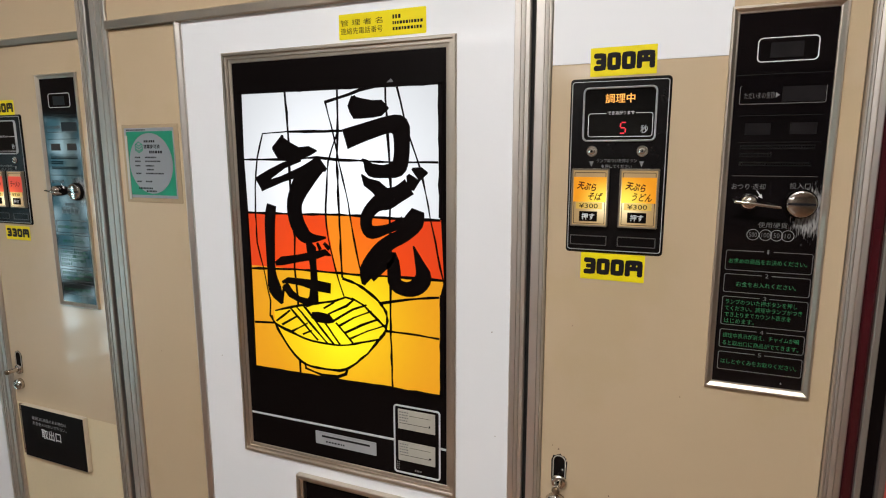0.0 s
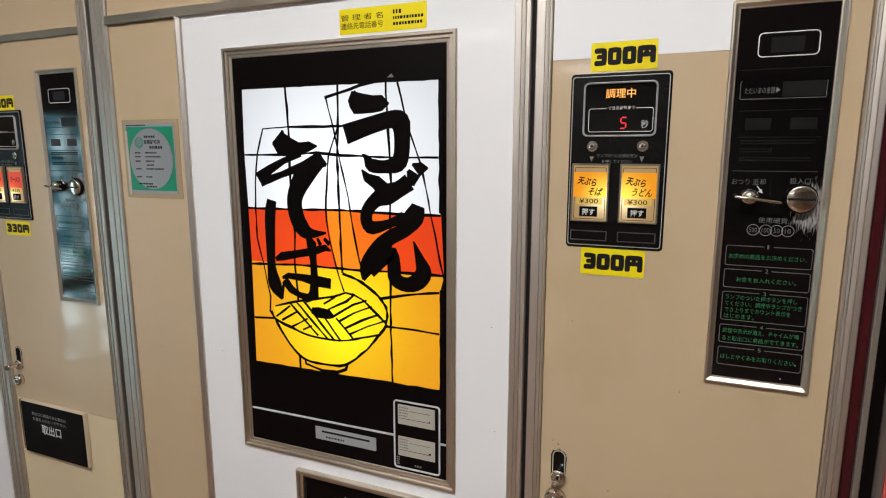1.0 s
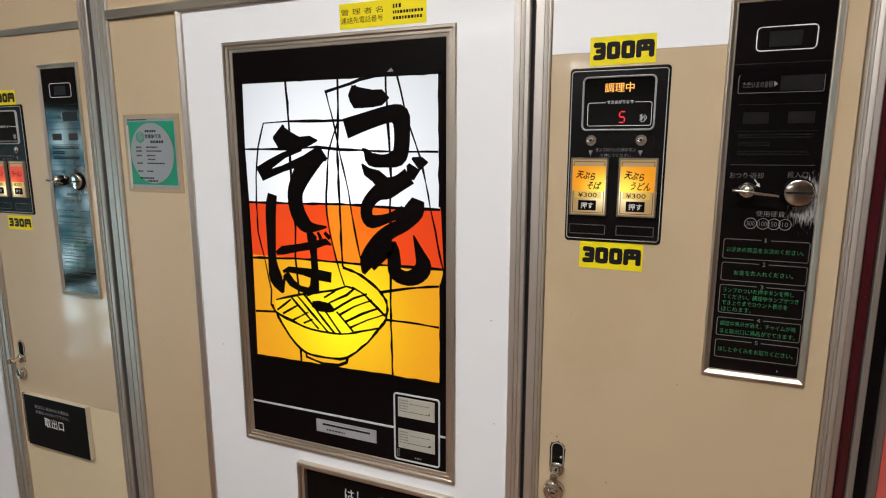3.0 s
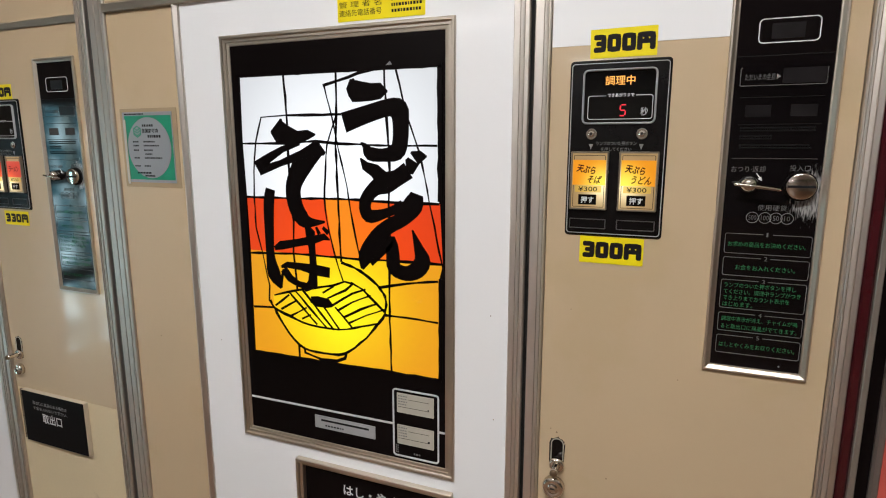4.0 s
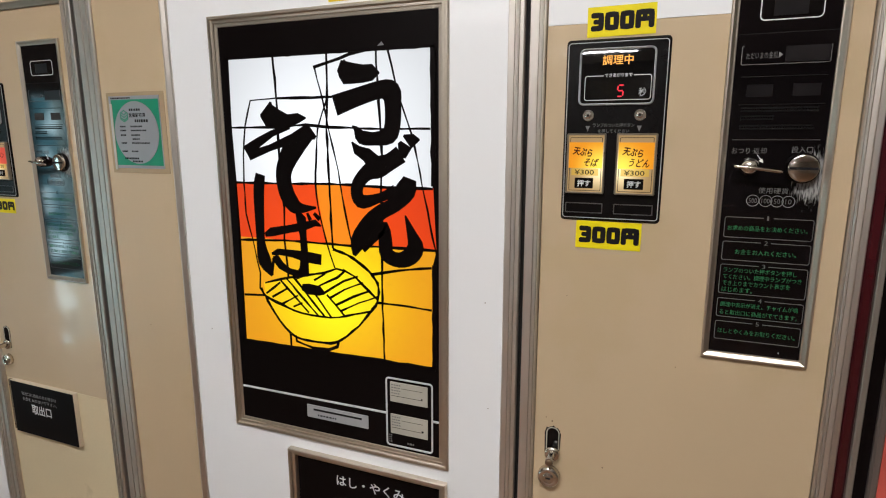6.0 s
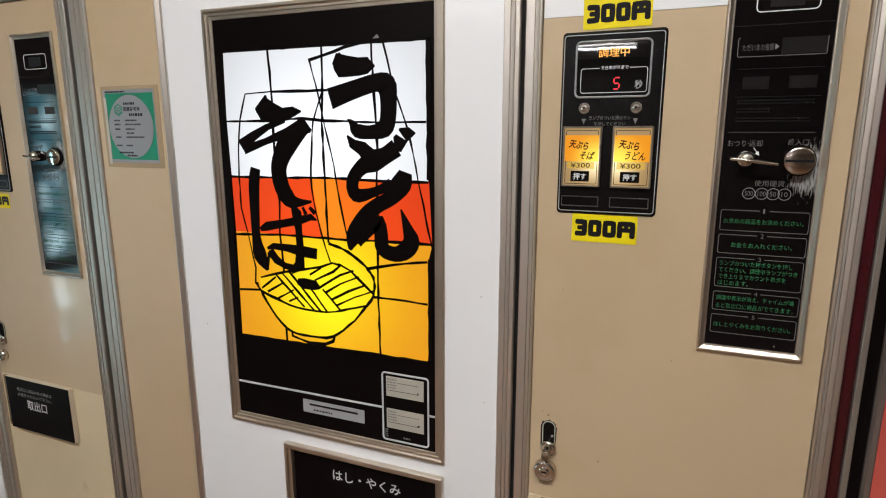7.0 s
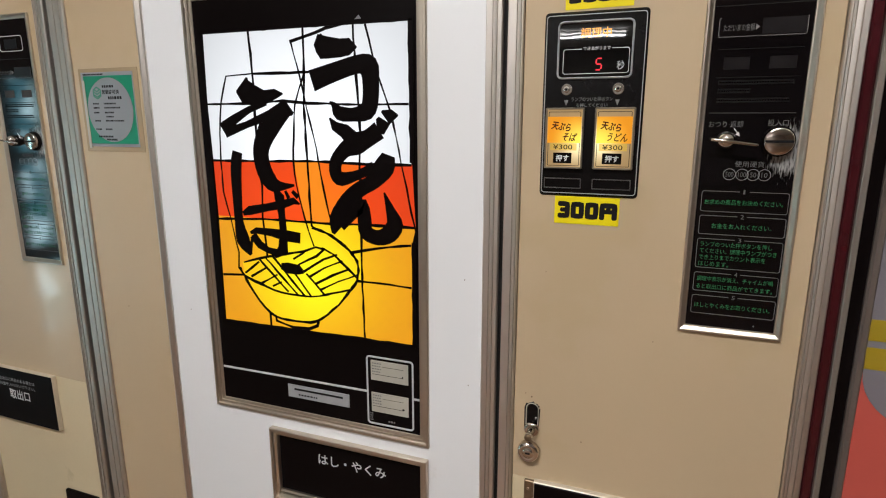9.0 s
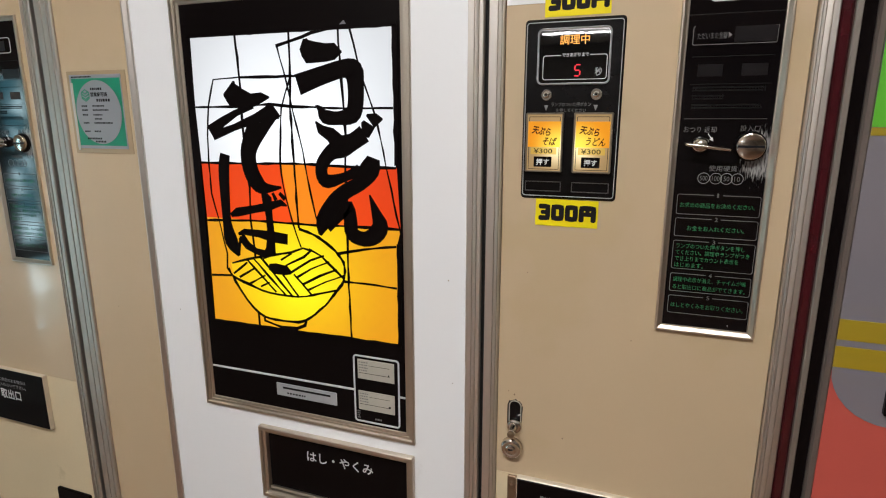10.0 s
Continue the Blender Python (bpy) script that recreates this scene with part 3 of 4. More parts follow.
def price_panel(mc, dz, name, price, red, digit):
    """Black selection panel: cooking display, two lit buttons, screws and slots."""
    pp = part("selection_panel", plate(0.222, 1.180 + dz, 0.328, 1.374 + dz, -0.006, 0.002, 0.004, 0.002), PANEL_BLACK, mc, "black selection panel with lit product buttons")
    pp.location.y = 0.0035
    y = -0.0064
    part("border_line", outline(0.2245, 1.1835 + dz, 0.3255, 1.3705 + dz, 0.003, 0.0009, y), STRIP_GREY, pp)
    part("display_bezel", moulding(0.2365, 1.3055 + dz, 0.3145, 1.3645 + dz, [(0, -0.006), (0.0003, -0.0085), (0.0011, -0.0092), (0.0019, -0.0085), (0.0022, -0.0058)], 0.006, 4), BEZEL, pp, "raised silver bezel")
    part("display_glass", plate(0.2385, 1.3075 + dz, 0.3125, 1.3625 + dz, -0.0063, -0.0055, 0.004, 0.0001), GLASS_BLACK, pp)
    ring = rounded(0.243, 1.311 + dz, 0.3105, 1.336 + dz, 0.0025, y)
    part("display_line", ribbon(bmesh.new(), [(0.262, 1.336 + dz, 0.0007)] + [(p[0], p[2], 0.0007) for p in ring[5:]] + [(p[0], p[2], 0.0007) for p in ring[:5]] + [(0.293, 1.336 + dz, 0.0007)], -0.0067, 0.0003), PRINT, pp)
    lettering("display_text", "できあがりまで", 0.2635, 1.3345 + dz, 0.2915, 1.3385 + dz, -0.0067, PRINT, pp, 0.01)
    lettering("display_text", "秒", 0.2985, 1.3142 + dz, 0.3062, 1.3230 + dz, -0.0067, STRIP_GREY, pp, 0.015)
    if digit:
        lettering("lit_text", "調理中", 0.2605, 1.3470 + dz, 0.2915, 1.3570 + dz, -0.0067, LED_AMBER, pp, 0.004)
        seven_segment(0.2765, 1.3145 + dz, 0.0115, digit, -0.0067, LED_RED, pp)
    for sx in (0.248, 0.3015):
        part("screw", joined(lathe(sx, 1.295 + dz, [(0.0060, -0.006), (0.0060, -0.0070), (0.0054, -0.0076), (0.0042, -0.0076)]), lathe(sx, 1.295 + dz, [(0.0036, -0.0075), (0.0033, -0.0088), (0.0020, -0.0095)], 16)), CHROME, pp)
        part("screw_socket", lathe(sx, 1.295 + dz, [(0.0014, -0.0094), (0.0013, -0.0098)], 6), INK, pp)
        part("arrow", rings(bmesh.new(), [[(sx - 0.0024, yy, 1.2840 + dz), (sx + 0.0024, yy, 1.2840 + dz), (sx, yy, 1.2780 + dz)] for yy in (-0.0061, -0.0065)], True, True), PRINT_GREY, pp)
    lettering("panel_text", "ランプのついた押ボタン", 0.2535, 1.2825 + dz, 0.2965, 1.2870 + dz, -0.0065, PRINT_GREY, pp)
    lettering("panel_text", "を押してください", 0.2590, 1.2765 + dz, 0.2915, 1.2805 + dz, -0.0065, PRINT_GREY, pp)
    for k, (bx, words) in enumerate(((0.2280, name[0]), (0.2805, name[1]))):
        hot = (bx + (0.0365 if k == 0 else 0.005), -0.0095, (1.2385 if not red else 1.225) + dz)
        colour, hue = ((0.86, 0.31, 0.010), (1.0, 0.84, 0.10)) if not red else ((0.62, 0.045, 0.015), (1.0, 0.16, 0.03))
        face = lit("lit_button_face", colour, 1.15, hot, 0.042, 0.84, hue)
        pale = lit("lit_button_pale", (0.56, 0.36, 0.16), 1.3, hot, 0.038, 0.5, (1.0, 0.86, 0.50))
        tag = lit("lit_price_strip", (0.70, 0.42, 0.07), 0.95, hot, 0.045, 0.75, (1.0, 0.72, 0.2))
        bt = part("button", plate(bx, 1.2115 + dz, bx + 0.0395, 1.2750 + dz, -0.0095, -0.004, 0.0012, 0.0012), pale, pp, "lit product button")
        part("button_rim", moulding(bx - 0.001, 1.2105 + dz, bx + 0.0405, 1.2760 + dz, [(0, -0.0055), (0, -0.0098), (0.0006, -0.0106), (0.0016, -0.0106), (0.002, -0.0095)], 0.001, 1), BUTTON_RIM, pp)
        part("button_line", outline(bx + 0.0028, 1.2140 + dz, bx + 0.0368, 1.2715 + dz, 0.001, 0.0006, -0.0097, 0.0002), INK, pp)
        part("button_face", plate(bx + 0.0018, 1.2385 + dz, bx + 0.0378, 1.2665 + dz, -0.0100, -0.0095, 0.0003, 0.0001), face, pp)
        part("price_strip", plate(bx + 0.0050, 1.2305 + dz, bx + 0.0340, 1.2382 + dz, -0.0100, -0.0095, 0.0003, 0.0001), tag, pp)
        part("push_plate", plate(bx + 0.0090, 1.2165 + dz, bx + 0.0290, 1.2280 + dz, -0.0106, -0.0095, 0.0006, 0.0003), BLACK, pp)
        yt = -0.0102
        if len(words) == 2:
            lettering("product_name", words[0], bx + 0.0060, 1.2515 + dz, bx + 0.0270, 1.2605 + dz, yt, CORD, pp, 0.032, 0.12, -9)
            lettering("product_name", words[1], bx + (0.0185 if k == 0 else 0.0135), 1.2405 + dz, bx + 0.0340, 1.2495 + dz, yt, CORD, pp, 0.020, 0.3, -3)
        else:
            lettering("product_name", words[0], bx + 0.0070, 1.2480 + dz, bx + 0.0330, 1.2580 + dz, yt, CORD, pp, 0.02, 0.15)
        lettering("price_text", "¥" + price, bx + 0.0085, 1.2315 + dz, bx + 0.0295, 1.2370 + dz, yt, INK, pp, 0.008)
        lettering("push_text", "押す", bx + 0.0120, 1.2185 + dz, bx + 0.0262, 1.2258 + dz, -0.0108, PRINT, pp, 0.02)
        part("slot_rim", moulding(bx - 0.001, 1.1885 + dz, bx + 0.0400, 1.2000 + dz, [(0, -0.0058), (0.0002, -0.0070), (0.0009, -0.0070), (0.0013, -0.0045)], 0.0006, 1), SLOT_GREY, pp)
    return pp


def coin_panel(mc, dz, lamp_mat):
    """Tall black coin panel with its amount window, lever, coin knob and printed steps."""
    cp = part("coin_panel", plate(0.386, 1.044 + dz, 0.4752, 1.432 + dz, -0.004, 0.004, 0.0008, 0.0005), COIN_BLACK, mc, "tall black coin panel, paint scratched round the coin knob")
    part("coin_panel_frame", moulding(0.3798, 1.0385 + dz, 0.4795, 1.4365 + dz, [(0, -0.001), (0, -0.0062), (0.0008, -0.0072), (0.0024, -0.0072), (0.0058, -0.0050), (0.0070, -0.0048), (0.0078, -0.0035)], 0.0006, 1), ALU_FLAT, cp, "bevelled aluminium frame")
    cp.location.y = 0.003
    y = -0.0044
    part("amount_window_line", outline(0.4055, 1.3820 + dz, 0.4575, 1.4045 + dz, 0.004, 0.0011, y), PRINT, cp)
    part("amount_window", plate(0.4080, 1.3845 + dz, 0.4555, 1.4020 + dz, -0.0042, -0.0038, 0.002, 0.0001), BLACK, cp)
    part("amount_display", plate(0.4165, 1.3855 + dz, 0.4450, 1.4000 + dz, -0.0044, -0.0040, 0.0008, 0.0001), PRINT_DARK, cp)
    part("seam", stroke([(388, 1370, 0.8), (474, 1370, 0.8)], -0.0042, 0.0003, dz=dz), PRINT_DIM, cp)
    ring = rounded(0.3925, 1.3415 + dz, 0.4675, 1.3590 + dz, 0.0015, y)
    part("amount_line", ribbon(bmesh.new(), [(p[0], p[2], 0.0008) for p in ring[5:]] + [(ring[0][0], ring[0][2], 0.0008)], y, 0.0003), PRINT_WORN, cp)
    lettering("panel_text", "ただいまの金額", 0.3965, 1.3465 + dz, 0.4235, 1.3530 + dz, y, PRINT_WORN, cp)
    part("arrow", rings(bmesh.new(), [[(0.4245, yy, 1.3525 + dz), (0.4245, yy, 1.3470 + dz), (0.4280, yy, 1.34975 + dz)] for yy in (-0.0041, -0.0045)], True, True), PRINT_GREY, cp)
    part("amount_block", plate(0.4300, 1.3430 + dz, 0.4665, 1.3575 + dz, -0.0042, -0.0038, 0.0005, 0.0001), PRINT_DARK, cp)
    for z in (1330, 1303.5):
        part("seam", stroke([(394, z, 0.7), (467, z, 0.7)], y, 0.0003, dz=dz), PRINT_DIM, cp)
    part("seam", stroke([(391, 1269.5, 0.9), (467, 1269.5, 0.9)], y, 0.0003, dz=dz), PRINT_MID, cp)
    for x0, x1 in ((0.3995, 0.4225), (0.4395, 0.4625)):
        part("dark_lamp", plate(x0, 1.3110 + dz, x1, 1.3225 + dz, -0.0043, -0.0039, 0.0004, 0.0001), lamp_mat, cp)
    for i, (x1, z) in enumerate(((0.463, 1.2960), (0.427, 1.2880), (0.461, 1.2790))):
        stuff_print(bars(0.3965, z + dz, x1, z + 0.0055 + dz, y, 2, 20 + i, 0.62), PRINT_DIM, cp)
    lettering("panel_text", "おつり·返却", 0.3915, 1.2555 + dz, 0.4225, 1.2618 + dz, y, PRINT_WORN, cp)
    lettering("panel_text", "投入口", 0.4440, 1.2570 + dz, 0.4620, 1.2632 + dz, y, PRINT_WORN, cp)
    part("arrow", ribbon(bmesh.new(), [(0.4150, 1.2545 + dz, 0.0008), (0.4195, 1.2485 + dz, 0.0008)], y, 0.0003), PRINT, cp)
    part("arrow", ribbon(bmesh.new(), [(0.4180, 1.2500 + dz, 0.004), (0.4205, 1.2470 + dz, 0.0004)], -0.0045, 0.0003), PRINT, cp)
    # coin knob with its slot, and the return lever
    part("coin_ring", lathe(0.4545, 1.2425 + dz, [(0.0150, -0.004), (0.0150, -0.0075), (0.0138, -0.0085), (0.0132, -0.0060)], 32), BLACK, cp)
    knob = lathe(0.4545, 1.2425 + dz, [(0.0134, -0.004), (0.0134, -0.0118), (0.0131, -0.0128), (0.0124, -0.0134), (0.0116, -0.0136), (0.0095, -0.0141), (0.004, -0.0144)], 40)
    part("coin_knob", knob, CHROME, cp, "round chrome coin knob with a slot", True)
    part("coin_slot", box(0.4424, -0.0148, 1.2412 + dz, 0.4666, -0.0120, 1.2436 + dz), INK, cp)
    part("return_knob", lathe(0.4085, 1.2430 + dz, [(0.0088, -0.004), (0.0088, -0.0090), (0.0080, -0.0125), (0.0060, -0.0160), (0.003, -0.0180)], 28), CHROME, cp, "", True)
    lever = rod([(0.3940, 1.2440 + dz, 0.0009), (0.3956, 1.2438 + dz, 0.0016), (0.4080, 1.2425 + dz, 0.0019), (0.4345, 1.2392 + dz, 0.0015), (0.4362, 1.2389 + dz, 0.0009)], -0.0200)
    part("return_lever", lever, CHROME, cp, "chrome coin return lever", True)
    lettering("panel_text", "使用硬貨", 0.4190, 1.2165 + dz, 0.4455, 1.2225 + dz, y, PRINT_WORN, cp)
    for x, words in ((0.4150, "500"), (0.4265, "100"), (0.4365, "50"), (0.4465, "10")):
        part("coin_mark", ribbon(bmesh.new(), [(x + 0.0056 * math.cos(a * math.pi / 9), 1.2090 + dz + 0.0056 * math.sin(a * math.pi / 9), 0.0006) for a in range(18)], y, 0.0003, True), PRINT_GREY, cp)
        w = 0.0019 * len(words) / 2
        lettering("coin_text", words, x - w - 0.0008, 1.2065 + dz, x + w + 0.0008, 1.2115 + dz, y, PRINT_WORN, cp)
    steps = ((1.1915, 1.1705, "1", ["お求めの商品をお決めください。"]), (1.1660, 1.1465, "2", ["お金をお入れください。"]),
             (1.1415, 1.1105, "3", ["ランプのついた押ボタンを押し", "てください。調理中ランプがつき", "でき上りまでカウント表示を", "はじめます。"]),
             (1.1050, 1.0850, "4", ["調理中表示が消え、チャイムが鳴", "ると取出口に商品がでてきます。"]), (1.0798, 1.0600, "5", ["はしとやくみをお取りください。"]))
    for top, low, num, rows in steps:
        ring = rounded(0.3915, low + dz, 0.4705, top + dz, 0.002, y)
        part("step_line", ribbon(bmesh.new(), [(0.4265, top + dz, 0.0007)] + [(p[0], p[2], 0.0007) for p in ring[5:] + ring[:5]] + [(0.4355, top + dz, 0.0007)], y, 0.0003), PRINT_WORN, cp)
        lettering("step_number", num, 0.4296, top - 0.0022 + dz, 0.4326 if num != "1" else 0.4312, top + 0.0022 + dz, y, PRINT_WORN, cp)
        pitch = (top - low - 0.003) / max(len(rows), 1.6)
        mid = (top + low) / 2 - 0.0006
        for i, words in enumerate(rows):
            zc = mid + pitch * ((len(rows) - 1) / 2 - i) + dz
            w = 0.0725 * min(1.0, len(words) / (15.2 if len(rows) > 1 or len(words) > 12 else 14.5))
            x0 = 0.3945 if (len(rows) > 1 or w > 0.068) else 0.431 - w / 2
            lettering("step_text", words, x0, zc - 0.0027, x0 + w, zc + 0.0027, y, GREEN_PRINT, cp)
    return cp


def lock(mc, dz, size=1.0):
    """T-handle lock in its chipped slot, with a round cylinder below."""
    lk = part("lock_slot", plate(0.2166, 0.884 + dz, 0.2302, 0.9200 + dz, -0.0012, 0.004, 0.0066, 0.0003, 6), BLACK, mc, "black lock recess with chipped paint round it")
    rnd = random.Random(2)
    ragged = [(p[0] + rnd.uniform(-0.0012, 0.0009), p[2] + rnd.uniform(-0.0014, 0.0016)) for p in rounded(0.2135, 0.876 + dz, 0.2322, 0.9222 + dz, 0.009, 0, 7)]
    part("chipped_edge", rings(bmesh.new(), [[(x, yy, z) for x, z in ragged] for yy in (0.0005, -0.0004)], True, True), BLACK_AND_SHADE, lk)
    part("lock_rim", moulding(0.2150, 0.8800 + dz, 0.2312, 0.9212 + dz, [(0, 0), (0.0001, -0.0012), (0.0007, -0.0014), (0.0013, -0.0008)], 0.0078, 6), PAPER, lk)
    part("lock_collar", lathe(0.2235, 0.8865 + dz, [(0.0095, -0.001), (0.0095, -0.0042), (0.0082, -0.0058), (0.0060, -0.0062)], 24), CHROME, lk, "", True)
    part("t_handle", lathe(0.2238, 0.8872 + dz, [(0.0050, -0.0050), (0.0044, -0.0080), (0.0042, -0.0200), (0.0048, -0.0215), (0.0048, -0.0235)], 18), CHROME, lk, "", True)
    part("handle_end", lathe(0.2238, 0.8872 + dz, [(0.0046, -0.0234), (0.0046, -0.0262), (0.0036, -0.0272)], 18), BRONZE, lk, "", True)
    part("lock_cylinder", lathe(0.2205, 0.8560 + dz, [(r * size, y) for r, y in ((0.0138, 0.0), (0.0138, -0.0050), (0.0128, -0.0080), (0.0098, -0.0095), (0.0080, -0.0085), (0.0066, -0.0085), (0.0060, -0.0096), (0.003, -0.0098))], 28), CHROME, lk, "worn chrome lock cylinder", True)
    part("keyhole", box(0.2175, -0.0101, 0.8550 + dz, 0.2235, -0.0095, 0.8572 + dz), INK, lk)
    return lk


def outlet(mc, dz):
    """Hinged black flap of the serving hatch."""
    ol = part("outlet_flap", plate(0.2302, 0.7122 + dz, 0.4033, 0.8163 + dz, -0.0090, -0.0075, 0.0012, 0.0006), BLACK_SATIN, mc, "black face of the hinged serving hatch flap")
    part("flap_body", plate(0.2290, 0.7110 + dz, 0.4045, 0.8175 + dz, -0.0082, 0.0, 0.0015, 0.0008), OUTLET_RIM, ol, "pale metal flap edge")
    part("hinge", plate(0.2165, 0.7115 + dz, 0.2288, 0.8150 + dz, -0.0042, 0.0, 0.001, 0.0006), BRONZE, ol)
    part("hinge_pin", joined(*[rings(bmesh.new(), [[(0.2287 + 0.0019 * math.cos(math.pi * k / 5), -0.0060 + 0.0019 * math.sin(math.pi * k / 5), z + dz) for k in range(10)] for z in (z0, z0 + 0.019)], True, True) for z0 in (0.711, 0.7325, 0.754, 0.7755, 0.796)]), BRONZE, ol)
    for z in (0.722, 0.760, 0.804):
        part("hinge_screw", lathe(0.2222, z + dz, [(0.0022, -0.0042), (0.0018, -0.0056)], 10), CHROME, ol)
    lettering("hatch_text", "取出口", 0.2850, 0.7575 + dz, 0.3390, 0.7775 + dz, -0.0093, PRINT, ol, 0.015)
    lettering("hatch_text", "取出口に商品のある場合は", 0.2610, 0.7925 + dz, 0.3570, 0.7995 + dz, -0.0093, STRIP_GREY, ol)
    lettering("hatch_text", "お金を入れないで下さい。", 0.2620, 0.7820 + dz, 0.3570, 0.7890 + dz, -0.0093, STRIP_GREY, ol)
    return ol


def holed(xs, zs, holes):
    """A sheet with openings: the cells of a grid that are named in holes stay free."""
    bm = bmesh.new()
    vs = {(i, k): bm.verts.new((x, 0.0, z)) for i, x in enumerate(xs) for k, z in enumerate(zs)}
    for i in range(len(xs) - 1):
        for k in range(len(zs) - 1):
            if (i, k) not in holes:
                bm.faces.new((vs[i, k], vs[i + 1, k], vs[i + 1, k + 1], vs[i, k + 1]))
    rim = [e for e in bm.edges if len(e.link_faces) == 1]
    made = bmesh.ops.extrude_edge_only(bm, edges=rim)["geom"]
    bmesh.ops.translate(bm, verts=[v for v in made if isinstance(v, bmesh.types.BMVert)], vec=(0, 0.006, 0))
    bmesh.ops.delete(bm, geom=[v for v in bm.verts if not v.link_faces], context="VERTS")
    return bm


def post_section(x0, x1, grooves, lift):
    """Section of a ribbed aluminium post between two faces."""
    w = x1 - x0
    pts = [(x0, 0.006), (x0, -lift * 0.5), (x0 + 0.0012, -lift)]
    for g in grooves:
        pts += [(x0 + w * g - 0.0010, -lift), (x0 + w * g - 0.0005, -lift * 0.35), (x0 + w * g + 0.0005, -lift * 0.35), (x0 + w * g + 0.0010, -lift * 0.85)]
    return pts + [(x1 - 0.0012, -lift * 0.85), (x1, -lift * 0.4), (x1, 0.006)]


def noodle_machine(dx, dz, names, price, red, digit, label, edge=0.5163, shift=0.0, low=0.0, right=0.4985, left=-0.5205):
    """shift: its middle posts and lock stand that much further right; low: its seam and hatch that much higher."""
    mc = thing("noodle_vending_machine", dx, 0.0, 0.0, label, "vending machine", "noodle vending machines")
    top = 1.83 + dz
    part("cabinet", box(left + 0.0045, 0.006, 0.09 + dz, edge - 0.002, 0.74, top), BEIGE, mc)
    part("plinth", box(-0.49, 0.04, 0.0, 0.49, 0.70, 0.09 + dz), BLACK_AND_SHADE, mc)
    seam_z = 0.8165 + dz + low
    part("header_panel", plate(-0.496, 1.4968 + dz, right + 0.0005, top - 0.02, 0.0, 0.006, 0.001), BEIGE, mc)
    part("header_rail", level([(0.006, 1.4835 + dz), (-0.0045, 1.4835 + dz), (-0.0055, 1.4850 + dz), (-0.0055, 1.4948 + dz), (-0.0045, 1.4966 + dz), (0.006, 1.4966 + dz)], -0.497, 0.156), ALU_FLAT, mc)
    part("top_rail", level([(0.006, top - 0.02), (-0.006, top - 0.02), (-0.006, top), (0.006, top)], left + 0.0035, edge - 0.001), ALU_FLAT, mc)
    part("side_panel", plate(-0.4961, 0.10 + dz, -0.3583, 1.4828 + dz, 0.0, 0.006, 0.001), BEIGE, mc, "narrow beige enamelled panel")
    part("thin_post", upright([(-0.3575, 0.006), (-0.3575, -0.0035), (-0.3555, -0.0050), (-0.3535, -0.0050), (-0.3490, -0.0012), (-0.3455, -0.0012), (-0.3455, 0.006)], 0.10 + dz, 1.4835 + dz), ALU, mc)
    part("white_panel", holed((-0.3455, -0.270, -0.172, 0.080, 0.156 + shift), [z + dz for z in (0.10, 0.694, 0.808, 0.832, 1.432, 1.4835)], ((1, 3), (2, 3), (2, 1))), WHITE, mc, "white enamelled centre panel")
    door_l, door_r = 0.2000 + shift, right - 0.0009
    if not red:
        part("door_film", plate(door_l + 0.0004, 1.3905 + dz, 0.3815, 1.4850 + dz, -0.0005, 0.0, 0.0006, 0.0003), WHITE, mc, "white film on the top of the door")
    part("door_rail", level([(0.006, 1.4855 + dz), (-0.0025, 1.4855 + dz), (-0.0035, 1.487 + dz), (-0.0035, 1.4955 + dz), (-0.0025, 1.4966 + dz), (0.006, 1.4966 + dz)], 0.199 + shift, right), ALU_FLAT, mc)
    part("door", plate(door_l, seam_z + 0.0002, door_r, 1.4853 + dz, 0.0, 0.006, 0.0008), BEIGE, mc, "beige enamelled door")
    part("lower_door", plate(door_l, 0.10 + dz, door_r, seam_z, 0.0006, 0.006, 0.0008), CREAM, mc, "lighter cream lower door panel with stains")
    part("left_post", upright(post_section(left, -0.497, (0.42, 0.78), 0.004), 0.09 + dz, top), ALU, mc)
    part("middle_post", upright(post_section(0.156 + shift, 0.1752 + shift, (0.45, 0.72), 0.004), 0.10 + dz, 1.83 + dz), ALU, mc)
    # black strip paints the shade seen between the two posts
    part("door_gap_shade", box(0.1752 + shift, 0.003, 0.10 + dz, 0.1808 + shift, 0.0055, 1.83 + dz), BLACK_AND_SHADE, mc)
    part("door_post", upright(post_section(0.1808 + shift, 0.199 + shift, (0.62, 0.88), 0.0045), 0.10 + dz, 1.83 + dz), ALU, mc)
    part("right_post", upright(post_section(right, edge, (0.14, 0.3, 0.6), 0.004), 0.09 + dz, top), ALU, mc)
    sign_panel(mc, dz)
    tray = part("chopstick_flap", plate(-0.1638, 0.702 + dz, 0.072, 0.803 + dz, 0.0015, 0.01, 0.001), BLACK_SATIN, mc, "black flap of the chopstick and condiment tray")
    part("chopstick_frame", moulding(-0.1738, 0.690 + dz, 0.083, 0.8112 + dz, [(0, 0.001), (0, -0.0075), (0.001, -0.0088), (0.0055, -0.0088), (0.0065, -0.0060), (0.0105, -0.0045), (0.0115, 0.0015)], 0.0008, 1), ALU_FLAT, tray)
    part("flap_rail", level([(0.001, 0.703 + dz), (-0.0025, 0.703 + dz), (-0.0035, 0.7045 + dz), (-0.0025, 0.7075 + dz), (0.001, 0.7075 + dz)], -0.162, 0.070), ALU_FLAT, tray)
    lettering("flap_text", "はし・やくみ", -0.0945, 0.7635 + dz, 0.0170, 0.7805 + dz, 0.0011, PRINT, tray, 0.012)
    pp = price_panel(mc, dz, names, price, red, digit)
    cp = coin_panel(mc, dz, PRINT_MID if red else PRINT_DARK)
